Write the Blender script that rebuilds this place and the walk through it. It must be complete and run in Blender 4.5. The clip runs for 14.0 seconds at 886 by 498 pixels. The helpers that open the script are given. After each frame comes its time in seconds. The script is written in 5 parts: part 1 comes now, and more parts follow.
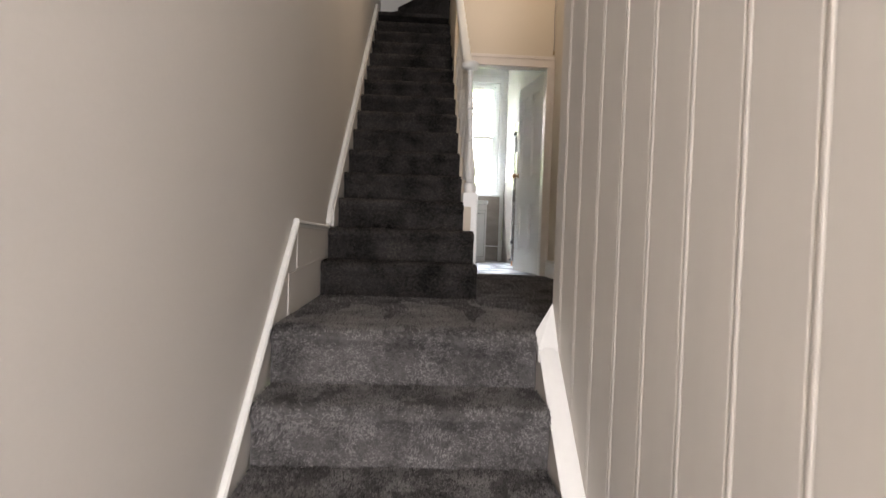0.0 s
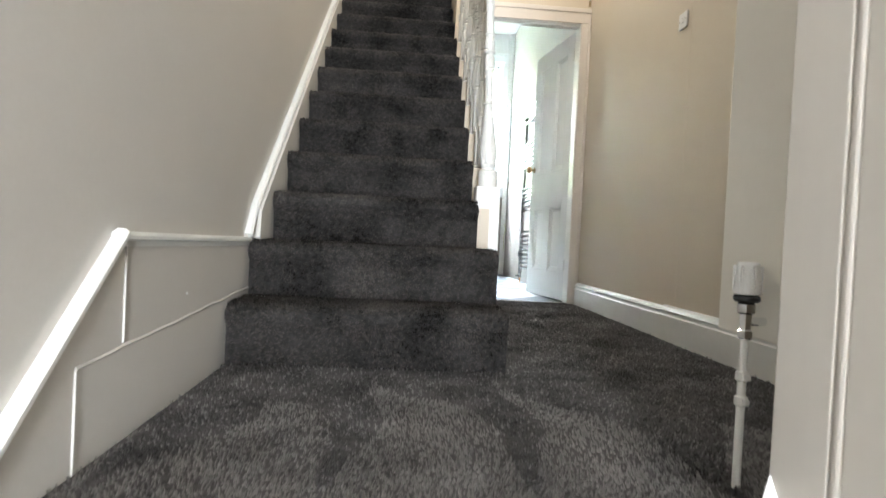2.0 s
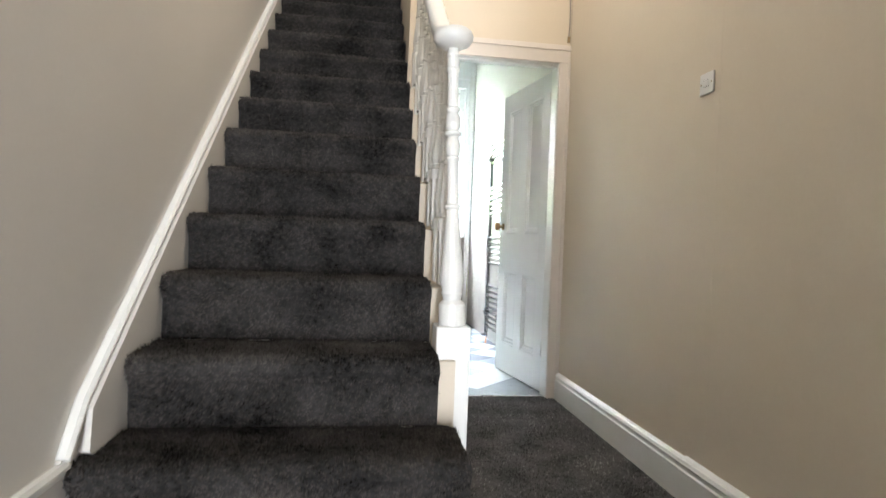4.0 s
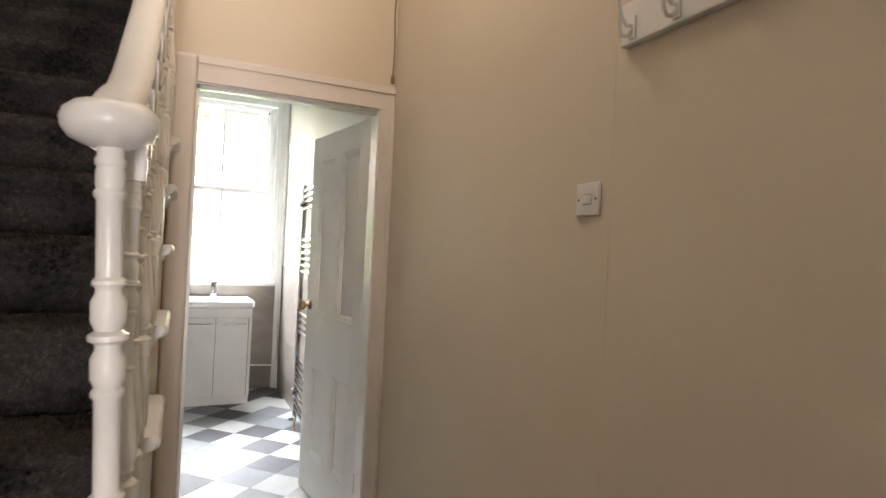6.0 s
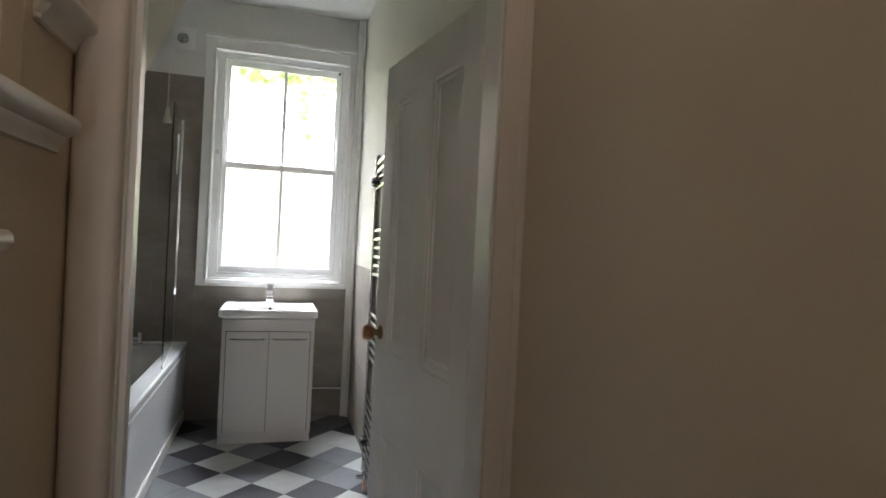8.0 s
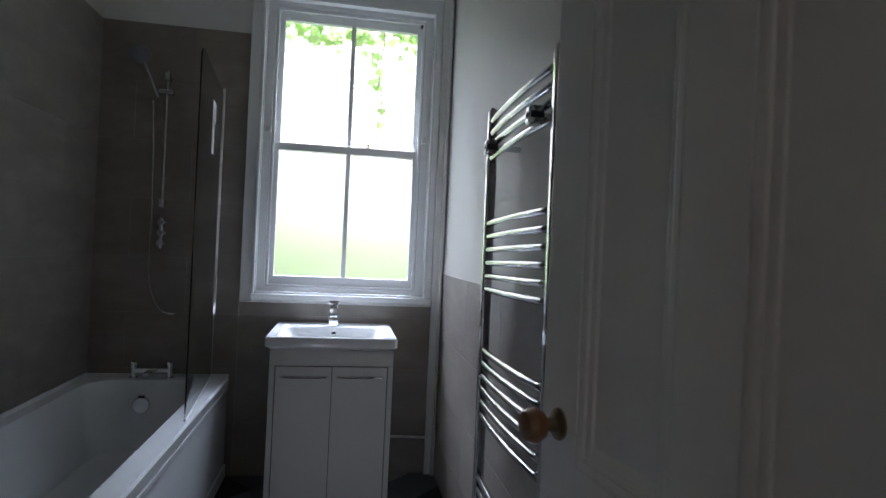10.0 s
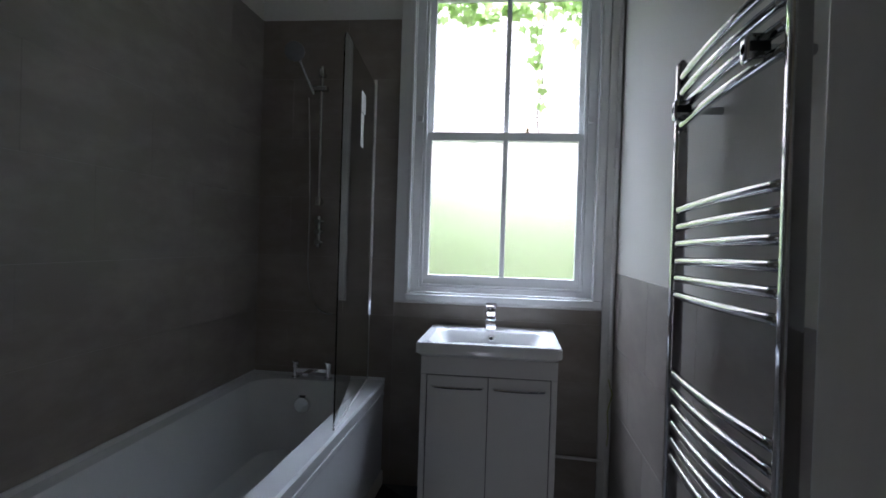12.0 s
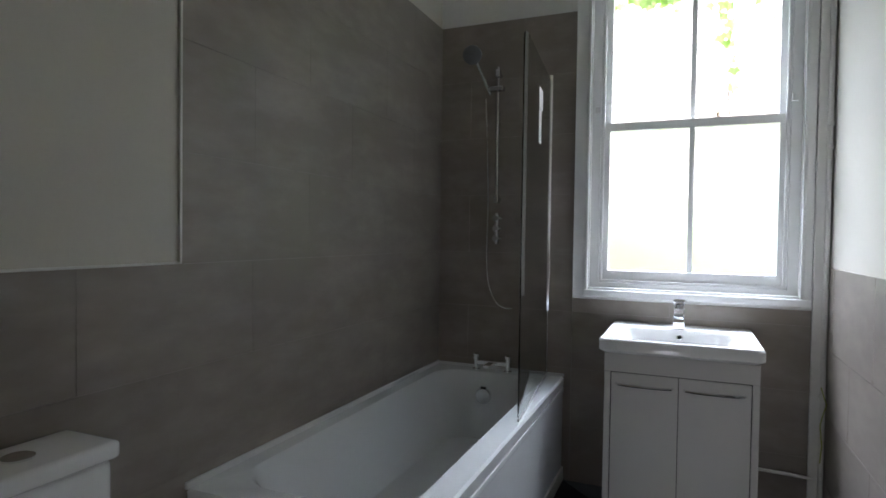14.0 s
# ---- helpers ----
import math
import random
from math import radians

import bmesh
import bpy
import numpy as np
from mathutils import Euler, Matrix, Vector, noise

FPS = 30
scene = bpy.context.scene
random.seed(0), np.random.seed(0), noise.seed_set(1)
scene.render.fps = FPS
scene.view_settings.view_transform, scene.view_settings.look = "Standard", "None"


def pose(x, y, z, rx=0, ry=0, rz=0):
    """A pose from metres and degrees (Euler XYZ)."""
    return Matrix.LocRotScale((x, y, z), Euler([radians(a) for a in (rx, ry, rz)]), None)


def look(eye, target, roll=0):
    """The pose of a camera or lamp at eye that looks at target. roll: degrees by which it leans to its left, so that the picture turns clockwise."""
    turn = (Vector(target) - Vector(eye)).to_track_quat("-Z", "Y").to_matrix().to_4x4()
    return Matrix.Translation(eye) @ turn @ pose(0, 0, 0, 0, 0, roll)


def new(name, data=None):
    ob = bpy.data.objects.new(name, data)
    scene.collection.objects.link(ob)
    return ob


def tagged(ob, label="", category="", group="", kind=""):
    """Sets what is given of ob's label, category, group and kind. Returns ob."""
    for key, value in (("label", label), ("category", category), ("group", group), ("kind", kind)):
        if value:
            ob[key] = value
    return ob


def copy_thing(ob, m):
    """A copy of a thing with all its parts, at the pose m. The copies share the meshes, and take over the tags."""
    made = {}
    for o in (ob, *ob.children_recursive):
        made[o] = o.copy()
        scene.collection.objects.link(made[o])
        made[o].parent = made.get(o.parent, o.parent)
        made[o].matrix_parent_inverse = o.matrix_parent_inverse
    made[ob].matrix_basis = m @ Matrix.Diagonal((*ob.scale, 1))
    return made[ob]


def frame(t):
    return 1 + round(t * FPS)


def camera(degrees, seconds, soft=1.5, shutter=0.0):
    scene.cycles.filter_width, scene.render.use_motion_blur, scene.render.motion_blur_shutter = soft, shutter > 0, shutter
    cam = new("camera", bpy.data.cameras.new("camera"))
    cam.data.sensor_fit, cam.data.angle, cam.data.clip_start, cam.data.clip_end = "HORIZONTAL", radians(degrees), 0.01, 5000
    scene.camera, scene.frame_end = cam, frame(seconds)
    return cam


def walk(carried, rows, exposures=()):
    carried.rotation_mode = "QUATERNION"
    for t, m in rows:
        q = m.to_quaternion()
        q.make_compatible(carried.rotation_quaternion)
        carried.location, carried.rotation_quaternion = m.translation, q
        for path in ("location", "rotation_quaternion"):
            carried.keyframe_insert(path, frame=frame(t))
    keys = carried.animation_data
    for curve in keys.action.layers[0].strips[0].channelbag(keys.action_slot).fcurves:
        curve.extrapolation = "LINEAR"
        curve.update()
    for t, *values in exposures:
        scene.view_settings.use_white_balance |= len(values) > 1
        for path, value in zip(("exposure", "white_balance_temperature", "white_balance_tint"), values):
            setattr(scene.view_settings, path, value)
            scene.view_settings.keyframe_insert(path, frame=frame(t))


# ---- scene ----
cam = camera(74.8, 14.0, shutter=0.25)
PATH = [
    (0, (-0.019, -0.143, 0.367), (0.08, 1.854, 0.318), 2.0),
    (0.5, (0.007, 0.337, 0.344), (0.112, 2.334, 0.3), 2.3),
    (1, (0.014, 0.7, 0.345), (0.115, 2.697, 0.301), 2.5),
    (1.5, (-0.03, 1.023, 0.369), (0.092, 3.019, 0.335), 2.6),
    (2, (-0.014, 1.319, 0.429), (0.134, 3.313, 0.391), 2.8),
    (2.2, (-0.017, 1.414, 0.497), (0.144, 3.408, 0.465), 2.6),
    (4.3, (0.068, 2.154, 1.028), (0.416, 4.124, 1.016), 2.2),
    (4.5, (0.062, 2.216, 1.125), (0.471, 4.173, 1.118), 2.3),
    (5, (0.151, 2.361, 1.189), (0.746, 4.27, 1.192), 2.3),
    (5.5, (0.29, 2.57, 1.351), (1.038, 4.425, 1.362), 2.3),
    (6, (0.409, 2.885, 1.357), (1.233, 4.708, 1.376), 2.7),
    (6.5, (0.538, 3.211, 1.355), (1.385, 5.023, 1.372), 3.0),
    (7, (0.729, 3.537, 1.368), (1.565, 5.353, 1.376), 2.6),
    (7.5, (0.765, 3.872, 1.349), (1.487, 5.737, 1.342), 2.7),
    (8, (0.72, 4.144, 1.355), (1.274, 6.066, 1.343), 2.9),
    (8.2, (0.704, 4.238, 1.347), (1.195, 6.176, 1.327), 2.9),
    (10.3, (0.747, 5.419, 1.309), (1.04, 7.397, 1.318), 2.6),
    (10.5, (0.768, 5.499, 1.326), (1.014, 7.484, 1.322), 2.6),
    (11, (0.779, 5.58, 1.312), (0.872, 7.577, 1.302), 2.4),
    (11.5, (0.777, 5.61, 1.31), (0.7, 7.609, 1.295), 2.1),
    (12, (0.782, 5.618, 1.31), (0.549, 7.604, 1.283), 1.8),
    (12.5, (0.776, 5.606, 1.313), (0.383, 7.566, 1.275), 1.5),
    (13, (0.77, 5.599, 1.314), (0.234, 7.526, 1.267), 1.3),
    (13.5, (0.763, 5.582, 1.311), (0.094, 7.466, 1.261), 1.0),
    (14, (0.725, 5.572, 1.299), (-0.052, 7.414, 1.251), 0.8),
]
EXPOSURES = [
    (0, 3.15, 6650, 14), (1, 3.8, 6200, 6), (1.5, 4.15, 6150, 6), (2, 4.3, 6000, 4), (4.4, 4.15, 6100, 8), (5.5, 3.75, 6700, 14), (6.5, 3.15, 7200, 17),
    (7.5, 2.43, 7200, 17), (8.2, 1.93, 6650, 15), (10.4, 0.9, 5850, 18), (12, 0.7, 5850, 18), (13, 0.97, 6050, 17), (14, 1.58, 6250, 16),
]
walk(cam, [(t, look(eye, target, roll)) for t, eye, target, roll in PATH], EXPOSURES)

# ---- world, sun and large lights ----
SUN_ELEVATION, SUN_TURN = 42.0, 143.0
world = bpy.data.worlds.new("sky")
scene.world = world
world.use_nodes = True
wn = world.node_tree
sky = wn.nodes.new("ShaderNodeTexSky")
sky.sky_type, sky.sun_disc = "NISHITA", False
sky.sun_elevation, sky.sun_rotation = radians(SUN_ELEVATION), radians(SUN_TURN)
sky.air_density, sky.dust_density, sky.ozone_density = 1.0, 4.0, 1.0
wn.nodes["Background"].inputs["Strength"].default_value = 0.15
wn.links.new(sky.outputs[0], wn.nodes["Background"].inputs["Color"])


def lamp(name, kind, energy, colour, place, target, size=(1, 1), angle=0.0):
    data = bpy.data.lights.new(name, kind)
    data.energy, data.color = energy, colour
    if kind == "AREA":
        data.shape, data.size, data.size_y = "RECTANGLE", size[0], size[1]
    if kind == "SUN":
        data.angle = radians(angle)
    ob = new(name, data)
    ob.matrix_world = look(place, target)
    return ob


lamp("sun", "SUN", 4.8, (1.0, 0.96, 0.9), (6.0, -8.0, 9.0), (0, 0, 0), angle=4)
# daylight assumed from an unseen front door behind the walker
lamp("front_door_daylight", "AREA", 18, (0.97, 0.97, 1.0), (0.1, -2.4, 0.5), (0.0, 2.0, 0.1), (0.7, 2.2))
# fill lamp added under the closed stairwell ceiling, for daylight from above
lamp("stairwell_fill", "AREA", 1.6, (0.94, 0.97, 1.0), (0.1, 4.5, 5.36), (0.1, 4.5, 0.0), (1.1, 1.5))
# assumed warm lamp, unseen, added above the passage to the bathroom
hall_fill = lamp("hall_warm_fill", "POINT", 1.8, (1.0, 0.84, 0.67), (0.80, 4.3, 2.9), (0.80, 4.3, 0.0))
# area lamp added outside, above the bathroom window's view, to brighten the room like extra sky
lamp("bathroom_fill", "AREA", 1180, (0.86, 0.97, 1.08), (-0.1, 13.2, 7.6), (0.6, 8.7, 1.6), (6.0, 4.0))
hall_fill.data.shadow_soft_size = 0.12


# ---- materials ----
def material(name, colour, rough=0.5, metal=0.0, second=None, scale=3.0, fine=60.0, bump=0.1, depth=0.002, spec=0.5, stretch=(1, 1, 1), amount=0.5, vary=0.0):
    """Two scales of noise mix colour with second; the fine one also gives the relief."""
    m = bpy.data.materials.new(name)
    m.use_nodes = True
    nt = m.node_tree
    b = nt.nodes["Principled BSDF"]
    b.inputs["Roughness"].default_value, b.inputs["Metallic"].default_value = rough, metal
    b.inputs["Specular IOR Level"].default_value = spec
    second = second or tuple(c * 0.88 for c in colour)
    tc, mp = nt.nodes.new("ShaderNodeTexCoord"), nt.nodes.new("ShaderNodeMapping")
    mp.inputs["Scale"].default_value = stretch
    nt.links.new(tc.outputs["Object"], mp.inputs["Vector"])
    n1, n2 = nt.nodes.new("ShaderNodeTexNoise"), nt.nodes.new("ShaderNodeTexNoise")
    n1.inputs["Scale"].default_value, n2.inputs["Scale"].default_value = scale, fine
    n1.inputs["Detail"].default_value, n2.inputs["Detail"].default_value = 5, 4
    for n in (n1, n2):
        nt.links.new(mp.outputs[0], n.inputs["Vector"])
    add = nt.nodes.new("ShaderNodeMath")
    add.operation = "MULTIPLY_ADD"
    add.inputs[1].default_value = 0.45
    nt.links.new(n2.outputs["Fac"], add.inputs[0])
    nt.links.new(n1.outputs["Fac"], add.inputs[2])
    ramp = nt.nodes.new("ShaderNodeMapRange")
    ramp.inputs[1].default_value, ramp.inputs[2].default_value = 0.45, 1.0
    ramp.inputs[4].default_value = amount * 2
    nt.links.new(add.outputs[0], ramp.inputs[0])
    mix = nt.nodes.new("ShaderNodeMix")
    mix.data_type = "RGBA"
    mix.inputs[6].default_value, mix.inputs[7].default_value = (*colour, 1), (*second, 1)
    nt.links.new(ramp.outputs[0], mix.inputs[0])
    out = mix.outputs[2]
    if vary:
        info, hsv, mr = nt.nodes.new("ShaderNodeObjectInfo"), nt.nodes.new("ShaderNodeHueSaturation"), nt.nodes.new("ShaderNodeMapRange")
        mr.inputs[3].default_value, mr.inputs[4].default_value = 1 - vary, 1 + vary
        nt.links.new(info.outputs["Random"], mr.inputs[0])
        nt.links.new(mr.outputs[0], hsv.inputs["Value"])
        nt.links.new(out, hsv.inputs["Color"])
        out = hsv.outputs[0]
    nt.links.new(out, b.inputs["Base Color"])
    if bump:
        bn = nt.nodes.new("ShaderNodeBump")
        bn.inputs["Strength"].default_value, bn.inputs["Distance"].default_value = bump, depth
        nt.links.new(add.outputs[0], bn.inputs["Height"])
        nt.links.new(bn.outputs[0], b.inputs["Normal"])
    return m


def glass(name, rough=0.0, bump=0.0, scale=60.0, tint=(1, 1, 1)):
    m = bpy.data.materials.new(name)
    m.use_nodes = True
    nt = m.node_tree
    b = nt.nodes["Principled BSDF"]
    b.inputs["Base Color"].default_value = (*tint, 1)
    b.inputs["Transmission Weight"].default_value = 1.0
    b.inputs["Roughness"].default_value, b.inputs["IOR"].default_value = rough, 1.45
    if bump:
        tc, v, bn = nt.nodes.new("ShaderNodeTexCoord"), nt.nodes.new("ShaderNodeTexVoronoi"), nt.nodes.new("ShaderNodeBump")
        v.inputs["Scale"].default_value = scale
        nt.links.new(tc.outputs["Object"], v.inputs["Vector"])
        nt.links.new(v.outputs["Distance"], bn.inputs["Height"])
        bn.inputs["Strength"].default_value, bn.inputs["Distance"].default_value = bump, 0.004
        nt.links.new(bn.outputs[0], b.inputs["Normal"])
    return m


CREAM = material("cream_wall_paint", (0.66, 0.578, 0.462), 0.6, second=(0.62, 0.54, 0.426), scale=1.2, fine=90, bump=0.12, depth=0.001)
GREYWALL = material("stone_wall_paint", (0.62, 0.59, 0.55), 0.55, second=(0.58, 0.55, 0.51), scale=1.0, fine=90, bump=0.12, depth=0.001)
WHITE = material("white_gloss_paint", (0.80, 0.79, 0.76), 0.3, second=(0.74, 0.73, 0.69), scale=4, fine=40, bump=0.15, depth=0.001)
BOARD = material("board_paint", (0.65, 0.605, 0.545), 0.55, second=(0.61, 0.565, 0.505), scale=3, fine=30, bump=0.15, depth=0.001, stretch=(1, 1, 0.2))
BATHWALL = material("pale_bathroom_paint", (0.69, 0.655, 0.585), 0.55, second=(0.65, 0.615, 0.545), scale=1.0, fine=90, bump=0.12, depth=0.001)
GLOSS = material("brilliant_white_gloss", (0.87, 0.87, 0.86), 0.25, second=(0.83, 0.83, 0.81), scale=4, fine=40, bump=0.15, depth=0.001)
# white trim paint with the warm, dim hall light put into its colour
TRIM = material("warm_lit_white_trim", (0.72, 0.66, 0.60), 0.45, second=(0.67, 0.61, 0.55), scale=4, fine=40, bump=0.15, depth=0.001)
CEILING = material("ceiling_paint", (0.78, 0.77, 0.74), 0.8, scale=2, fine=80)


def carpet_material(name, dark, light, island=False, sheen=0.06):
    """Cut-pile carpet: tufts, clumps and brushed patches."""
    m = bpy.data.materials.new(name)
    m.use_nodes = True
    nt = m.node_tree
    b = nt.nodes["Principled BSDF"]
    b.inputs["Roughness"].default_value, b.inputs["Specular IOR Level"].default_value = 1.0, 0.0
    b.inputs["Sheen Weight"].default_value, b.inputs["Sheen Roughness"].default_value = sheen, 0.5
    b.inputs["Sheen Tint"].default_value = (0.55, 0.52, 0.50, 1)
    geo = nt.nodes.new("ShaderNodeNewGeometry")
    fac = None
    for scale, weight in ((170, 0.4), (60, 0.7), (6.0, 1.0)):
        n = nt.nodes.new("ShaderNodeTexNoise")
        n.inputs["Scale"].default_value, n.inputs["Detail"].default_value = scale, 3
        nt.links.new(geo.outputs["Position"], n.inputs["Vector"])
        k = nt.nodes.new("ShaderNodeMath")
        k.operation = "MULTIPLY_ADD"
        k.inputs[1].default_value = weight
        nt.links.new(n.outputs["Fac"], k.inputs[0])
        if fac:
            nt.links.new(fac, k.inputs[2])
        else:
            k.inputs[2].default_value = 0.0
        fac = k.outputs[0]
    if island:
        k = nt.nodes.new("ShaderNodeMath")
        k.operation = "MULTIPLY_ADD"
        k.inputs[1].default_value = 0.20
        nt.links.new(geo.outputs["Random Per Island"], k.inputs[0])
        nt.links.new(fac, k.inputs[2])
        fac = k.outputs[0]
    mr = nt.nodes.new("ShaderNodeMapRange")
    mr.inputs[1].default_value, mr.inputs[2].default_value = (0.88, 1.50) if island else (0.72, 1.36)
    nt.links.new(fac, mr.inputs[0])
    mix = nt.nodes.new("ShaderNodeMix")
    mix.data_type = "RGBA"
    mix.inputs[6].default_value, mix.inputs[7].default_value = (*dark, 1), (*light, 1)
    nt.links.new(mr.outputs[0], mix.inputs[0])
    nt.links.new(mix.outputs[2], b.inputs["Base Color"])
    return m


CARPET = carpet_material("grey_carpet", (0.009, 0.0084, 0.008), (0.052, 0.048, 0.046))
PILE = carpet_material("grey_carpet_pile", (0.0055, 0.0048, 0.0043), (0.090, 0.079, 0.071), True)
# paler copies of the same carpet, with light on the pile put into colour
LIT_CARPET = carpet_material("lit_carpet", (0.036, 0.0336, 0.0325), (0.130, 0.122, 0.118))
LIT_PILE = carpet_material("lit_carpet_pile", (0.028, 0.0262, 0.0252), (0.128, 0.119, 0.115), True, 0.2)
BRIGHT_PILE = carpet_material("brushed_lit_pile", (0.055, 0.0517, 0.050), (0.262, 0.246, 0.238), True, 0.3)
TILE = material("taupe_wall_tile", (0.355, 0.312, 0.270), 0.40, second=(0.26, 0.226, 0.194), scale=2.6, fine=11, bump=0.1, depth=0.001, stretch=(1, 0.75, 1.9), amount=0.75, vary=0.018)
GROUT = material("grey_grout", (0.46, 0.43, 0.39), 0.9, scale=20, fine=100)
CHROME = material("chrome", (0.85, 0.86, 0.87), 0.06, 1.0, second=(0.82, 0.83, 0.84), scale=4, bump=0)
# chrome with the dark room it reflects put into its colour
DIM_CHROME = material("dimmed_chrome", (0.56, 0.57, 0.59), 0.08, 1.0, second=(0.52, 0.53, 0.55), scale=4, bump=0)
BRASS = material("aged_brass", (0.35, 0.27, 0.16), 0.3, 1.0, scale=20)
KNOBWOOD = material("varnished_wood", (0.33, 0.17, 0.07), 0.3, second=(0.22, 0.10, 0.04), scale=20)
CERAMIC = material("white_ceramic", (0.82, 0.82, 0.81), 0.12, second=(0.8, 0.8, 0.79), scale=2, bump=0)
ACRYLIC = material("white_acrylic", (0.80, 0.81, 0.81), 0.18, second=(0.77, 0.78, 0.78), scale=2, bump=0)
LACQUER = material("white_lacquer", (0.71, 0.69, 0.665), 0.13, second=(0.69, 0.67, 0.645), scale=2, bump=0)
GAP_SHADE = material("gap_shade", (0.10, 0.098, 0.095), 0.7, scale=9)
RADIATOR = material("radiator_enamel", (0.84, 0.80, 0.72), 0.35, second=(0.80, 0.76, 0.68), scale=4, bump=0.05)
PLASTIC = material("white_plastic", (0.78, 0.77, 0.75), 0.35, scale=5, bump=0.05)
BLACK = material("black_plastic", (0.02, 0.02, 0.02), 0.4, scale=5)
VINYL_DARK = material("dark_vinyl", (0.038, 0.038, 0.045), 0.5, second=(0.028, 0.028, 0.034), scale=12, fine=80, bump=0.1, depth=0.001, spec=0.25, vary=0.15)
VINYL_GREY = material("grey_vinyl", (0.155, 0.160, 0.168), 0.5, second=(0.125, 0.130, 0.137), scale=12, fine=80, bump=0.1, depth=0.001, spec=0.25, vary=0.12)
VINYL_PALE = material("pale_vinyl", (0.41, 0.41, 0.393), 0.5, second=(0.355, 0.355, 0.34), scale=12, fine=80, bump=0.1, depth=0.001, spec=0.25, vary=0.06)
CLEAR = glass("clear_glass")
SCREEN = glass("screen_glass", tint=(0.93, 0.97, 0.95))
FROST = glass("obscure_glass", 0.2, 0.9, 85)


# ---- mesh helpers ----
def box(bm, x0, x1, y0, y1, z0, z1, bevel=0.0, segments=2):
    made = bmesh.ops.create_cube(bm, size=1.0, matrix=Matrix.LocRotScale(((x0 + x1) / 2, (y0 + y1) / 2, (z0 + z1) / 2), None, (x1 - x0, y1 - y0, z1 - z0)))
    if bevel:
        edges = list({e for v in made["verts"] for e in v.link_edges})
        bmesh.ops.bevel(bm, geom=edges, offset=bevel, segments=segments, affect="EDGES", profile=0.6)
    return bm


def boxed(*a, **k):
    return box(bmesh.new(), *a, **k)


def prism(bm, outline, axis, a, b):
    """The outline, pairs in the two other axes in order, drawn out along axis from a to b."""
    def at(p, s):
        return {"x": (s, p[0], p[1]), "y": (p[0], s, p[1]), "z": (p[0], p[1], s)}[axis]
    v0, v1 = [bm.verts.new(at(p, a)) for p in outline], [bm.verts.new(at(p, b)) for p in outline]
    n = len(outline)
    for i in range(n):
        bm.faces.new((v0[i], v0[(i + 1) % n], v1[(i + 1) % n], v1[i]))
    bm.faces.new(v0[::-1])
    bm.faces.new(v1)
    bmesh.ops.recalc_face_normals(bm, faces=bm.faces)
    return bm


def lathe(bm, profile, segments=24, m=Matrix()):
    """Rings of (radius, height) round the z axis of m, capped."""
    rings = []
    for r, z in profile:
        rings.append([bm.verts.new(m @ Vector((r * math.cos(2 * math.pi * i / segments), r * math.sin(2 * math.pi * i / segments), z))) for i in range(segments)])
    for p, q in zip(rings, rings[1:]):
        for i in range(segments):
            bm.faces.new((p[i], p[(i + 1) % segments], q[(i + 1) % segments], q[i]))
    bm.faces.new(rings[0][::-1])
    bm.faces.new(rings[-1])
    return bm


def tube(bm, points, radius, segments=10):
    """A round bar along the points."""
    points = [Vector(p) for p in points]
    rings = []
    for i, p in enumerate(points):
        d = (points[min(i + 1, len(points) - 1)] - points[max(i - 1, 0)]).normalized()
        u = d.cross(Vector((0, 0, 1)) if abs(d.z) < 0.9 else Vector((1, 0, 0))).normalized()
        w = d.cross(u)
        rings.append([bm.verts.new(p + radius * (math.cos(2 * math.pi * k / segments) * u + math.sin(2 * math.pi * k / segments) * w)) for k in range(segments)])
    for p, q in zip(rings, rings[1:]):
        for k in range(segments):
            bm.faces.new((p[k], p[(k + 1) % segments], q[(k + 1) % segments], q[k]))
    bm.faces.new(rings[0][::-1])
    bm.faces.new(rings[-1])
    bmesh.ops.recalc_face_normals(bm, faces=bm.faces)
    return bm


def part(name, bm, mat, parent=None, label="", smooth=False):
    me = bpy.data.meshes.new(name)
    bm.to_mesh(me)
    bm.free()
    me.materials.append(mat)
    if smooth:
        me.shade_smooth()
        me.set_sharp_from_angle(angle=radians(38))
    ob = new(name, me)
    ob.parent = parent
    if label:
        tagged(ob, label)
    return ob


def thing(name, label, category, place=(0, 0, 0), group="", kind=""):
    ob = new(name)
    ob.location = place
    ob.empty_display_size = 0.05
    return tagged(ob, label, category, group, kind)


def structure(name, bm, mat, label, category, smooth=False):
    return tagged(part(name, bm, mat, None, "", smooth), label, category, kind="structure")


# ---- the place in numbers ----
LEFT, RIGHT = -0.556, 1.262         # hall walls
BOARDS, NOOK = 0.533, 2.11           # face and end of the boarded wall
LOW_RISE, LOW_GOING, LOW_NOSE = 0.215, 0.25, 2.022
LOW = -5 * LOW_RISE                 # floor of the lower hall
RISE, NOSE1, GOING, STEPS = 0.193, 3.14, 0.2455, 14
STAIR_L, STAIR_R = -0.522, 0.295
DOORWALL, DOORBACK = 5.388, 5.492
OPEN_L, OPEN_R, OPEN_T = 0.437, 1.19, 1.99
BATHL, BATHR, WINDOWWALL, BATHTOP = -0.60, 1.316, 8.66, 3.05
WIN_L, WIN_R, WIN_B, WIN_T = 0.253, 1.200, 1.03, 2.70


def nose_y(n):
    return NOSE1 + GOING * (n - 1)


def wall(name, x0, x1, y0, y1, z0, z1, mat, label):
    return structure(name, boxed(x0, x1, y0, y1, z0, z1), mat, label, "wall")


def soffit(y):
    return 1.804 + 0.715 * (y - 5.932)


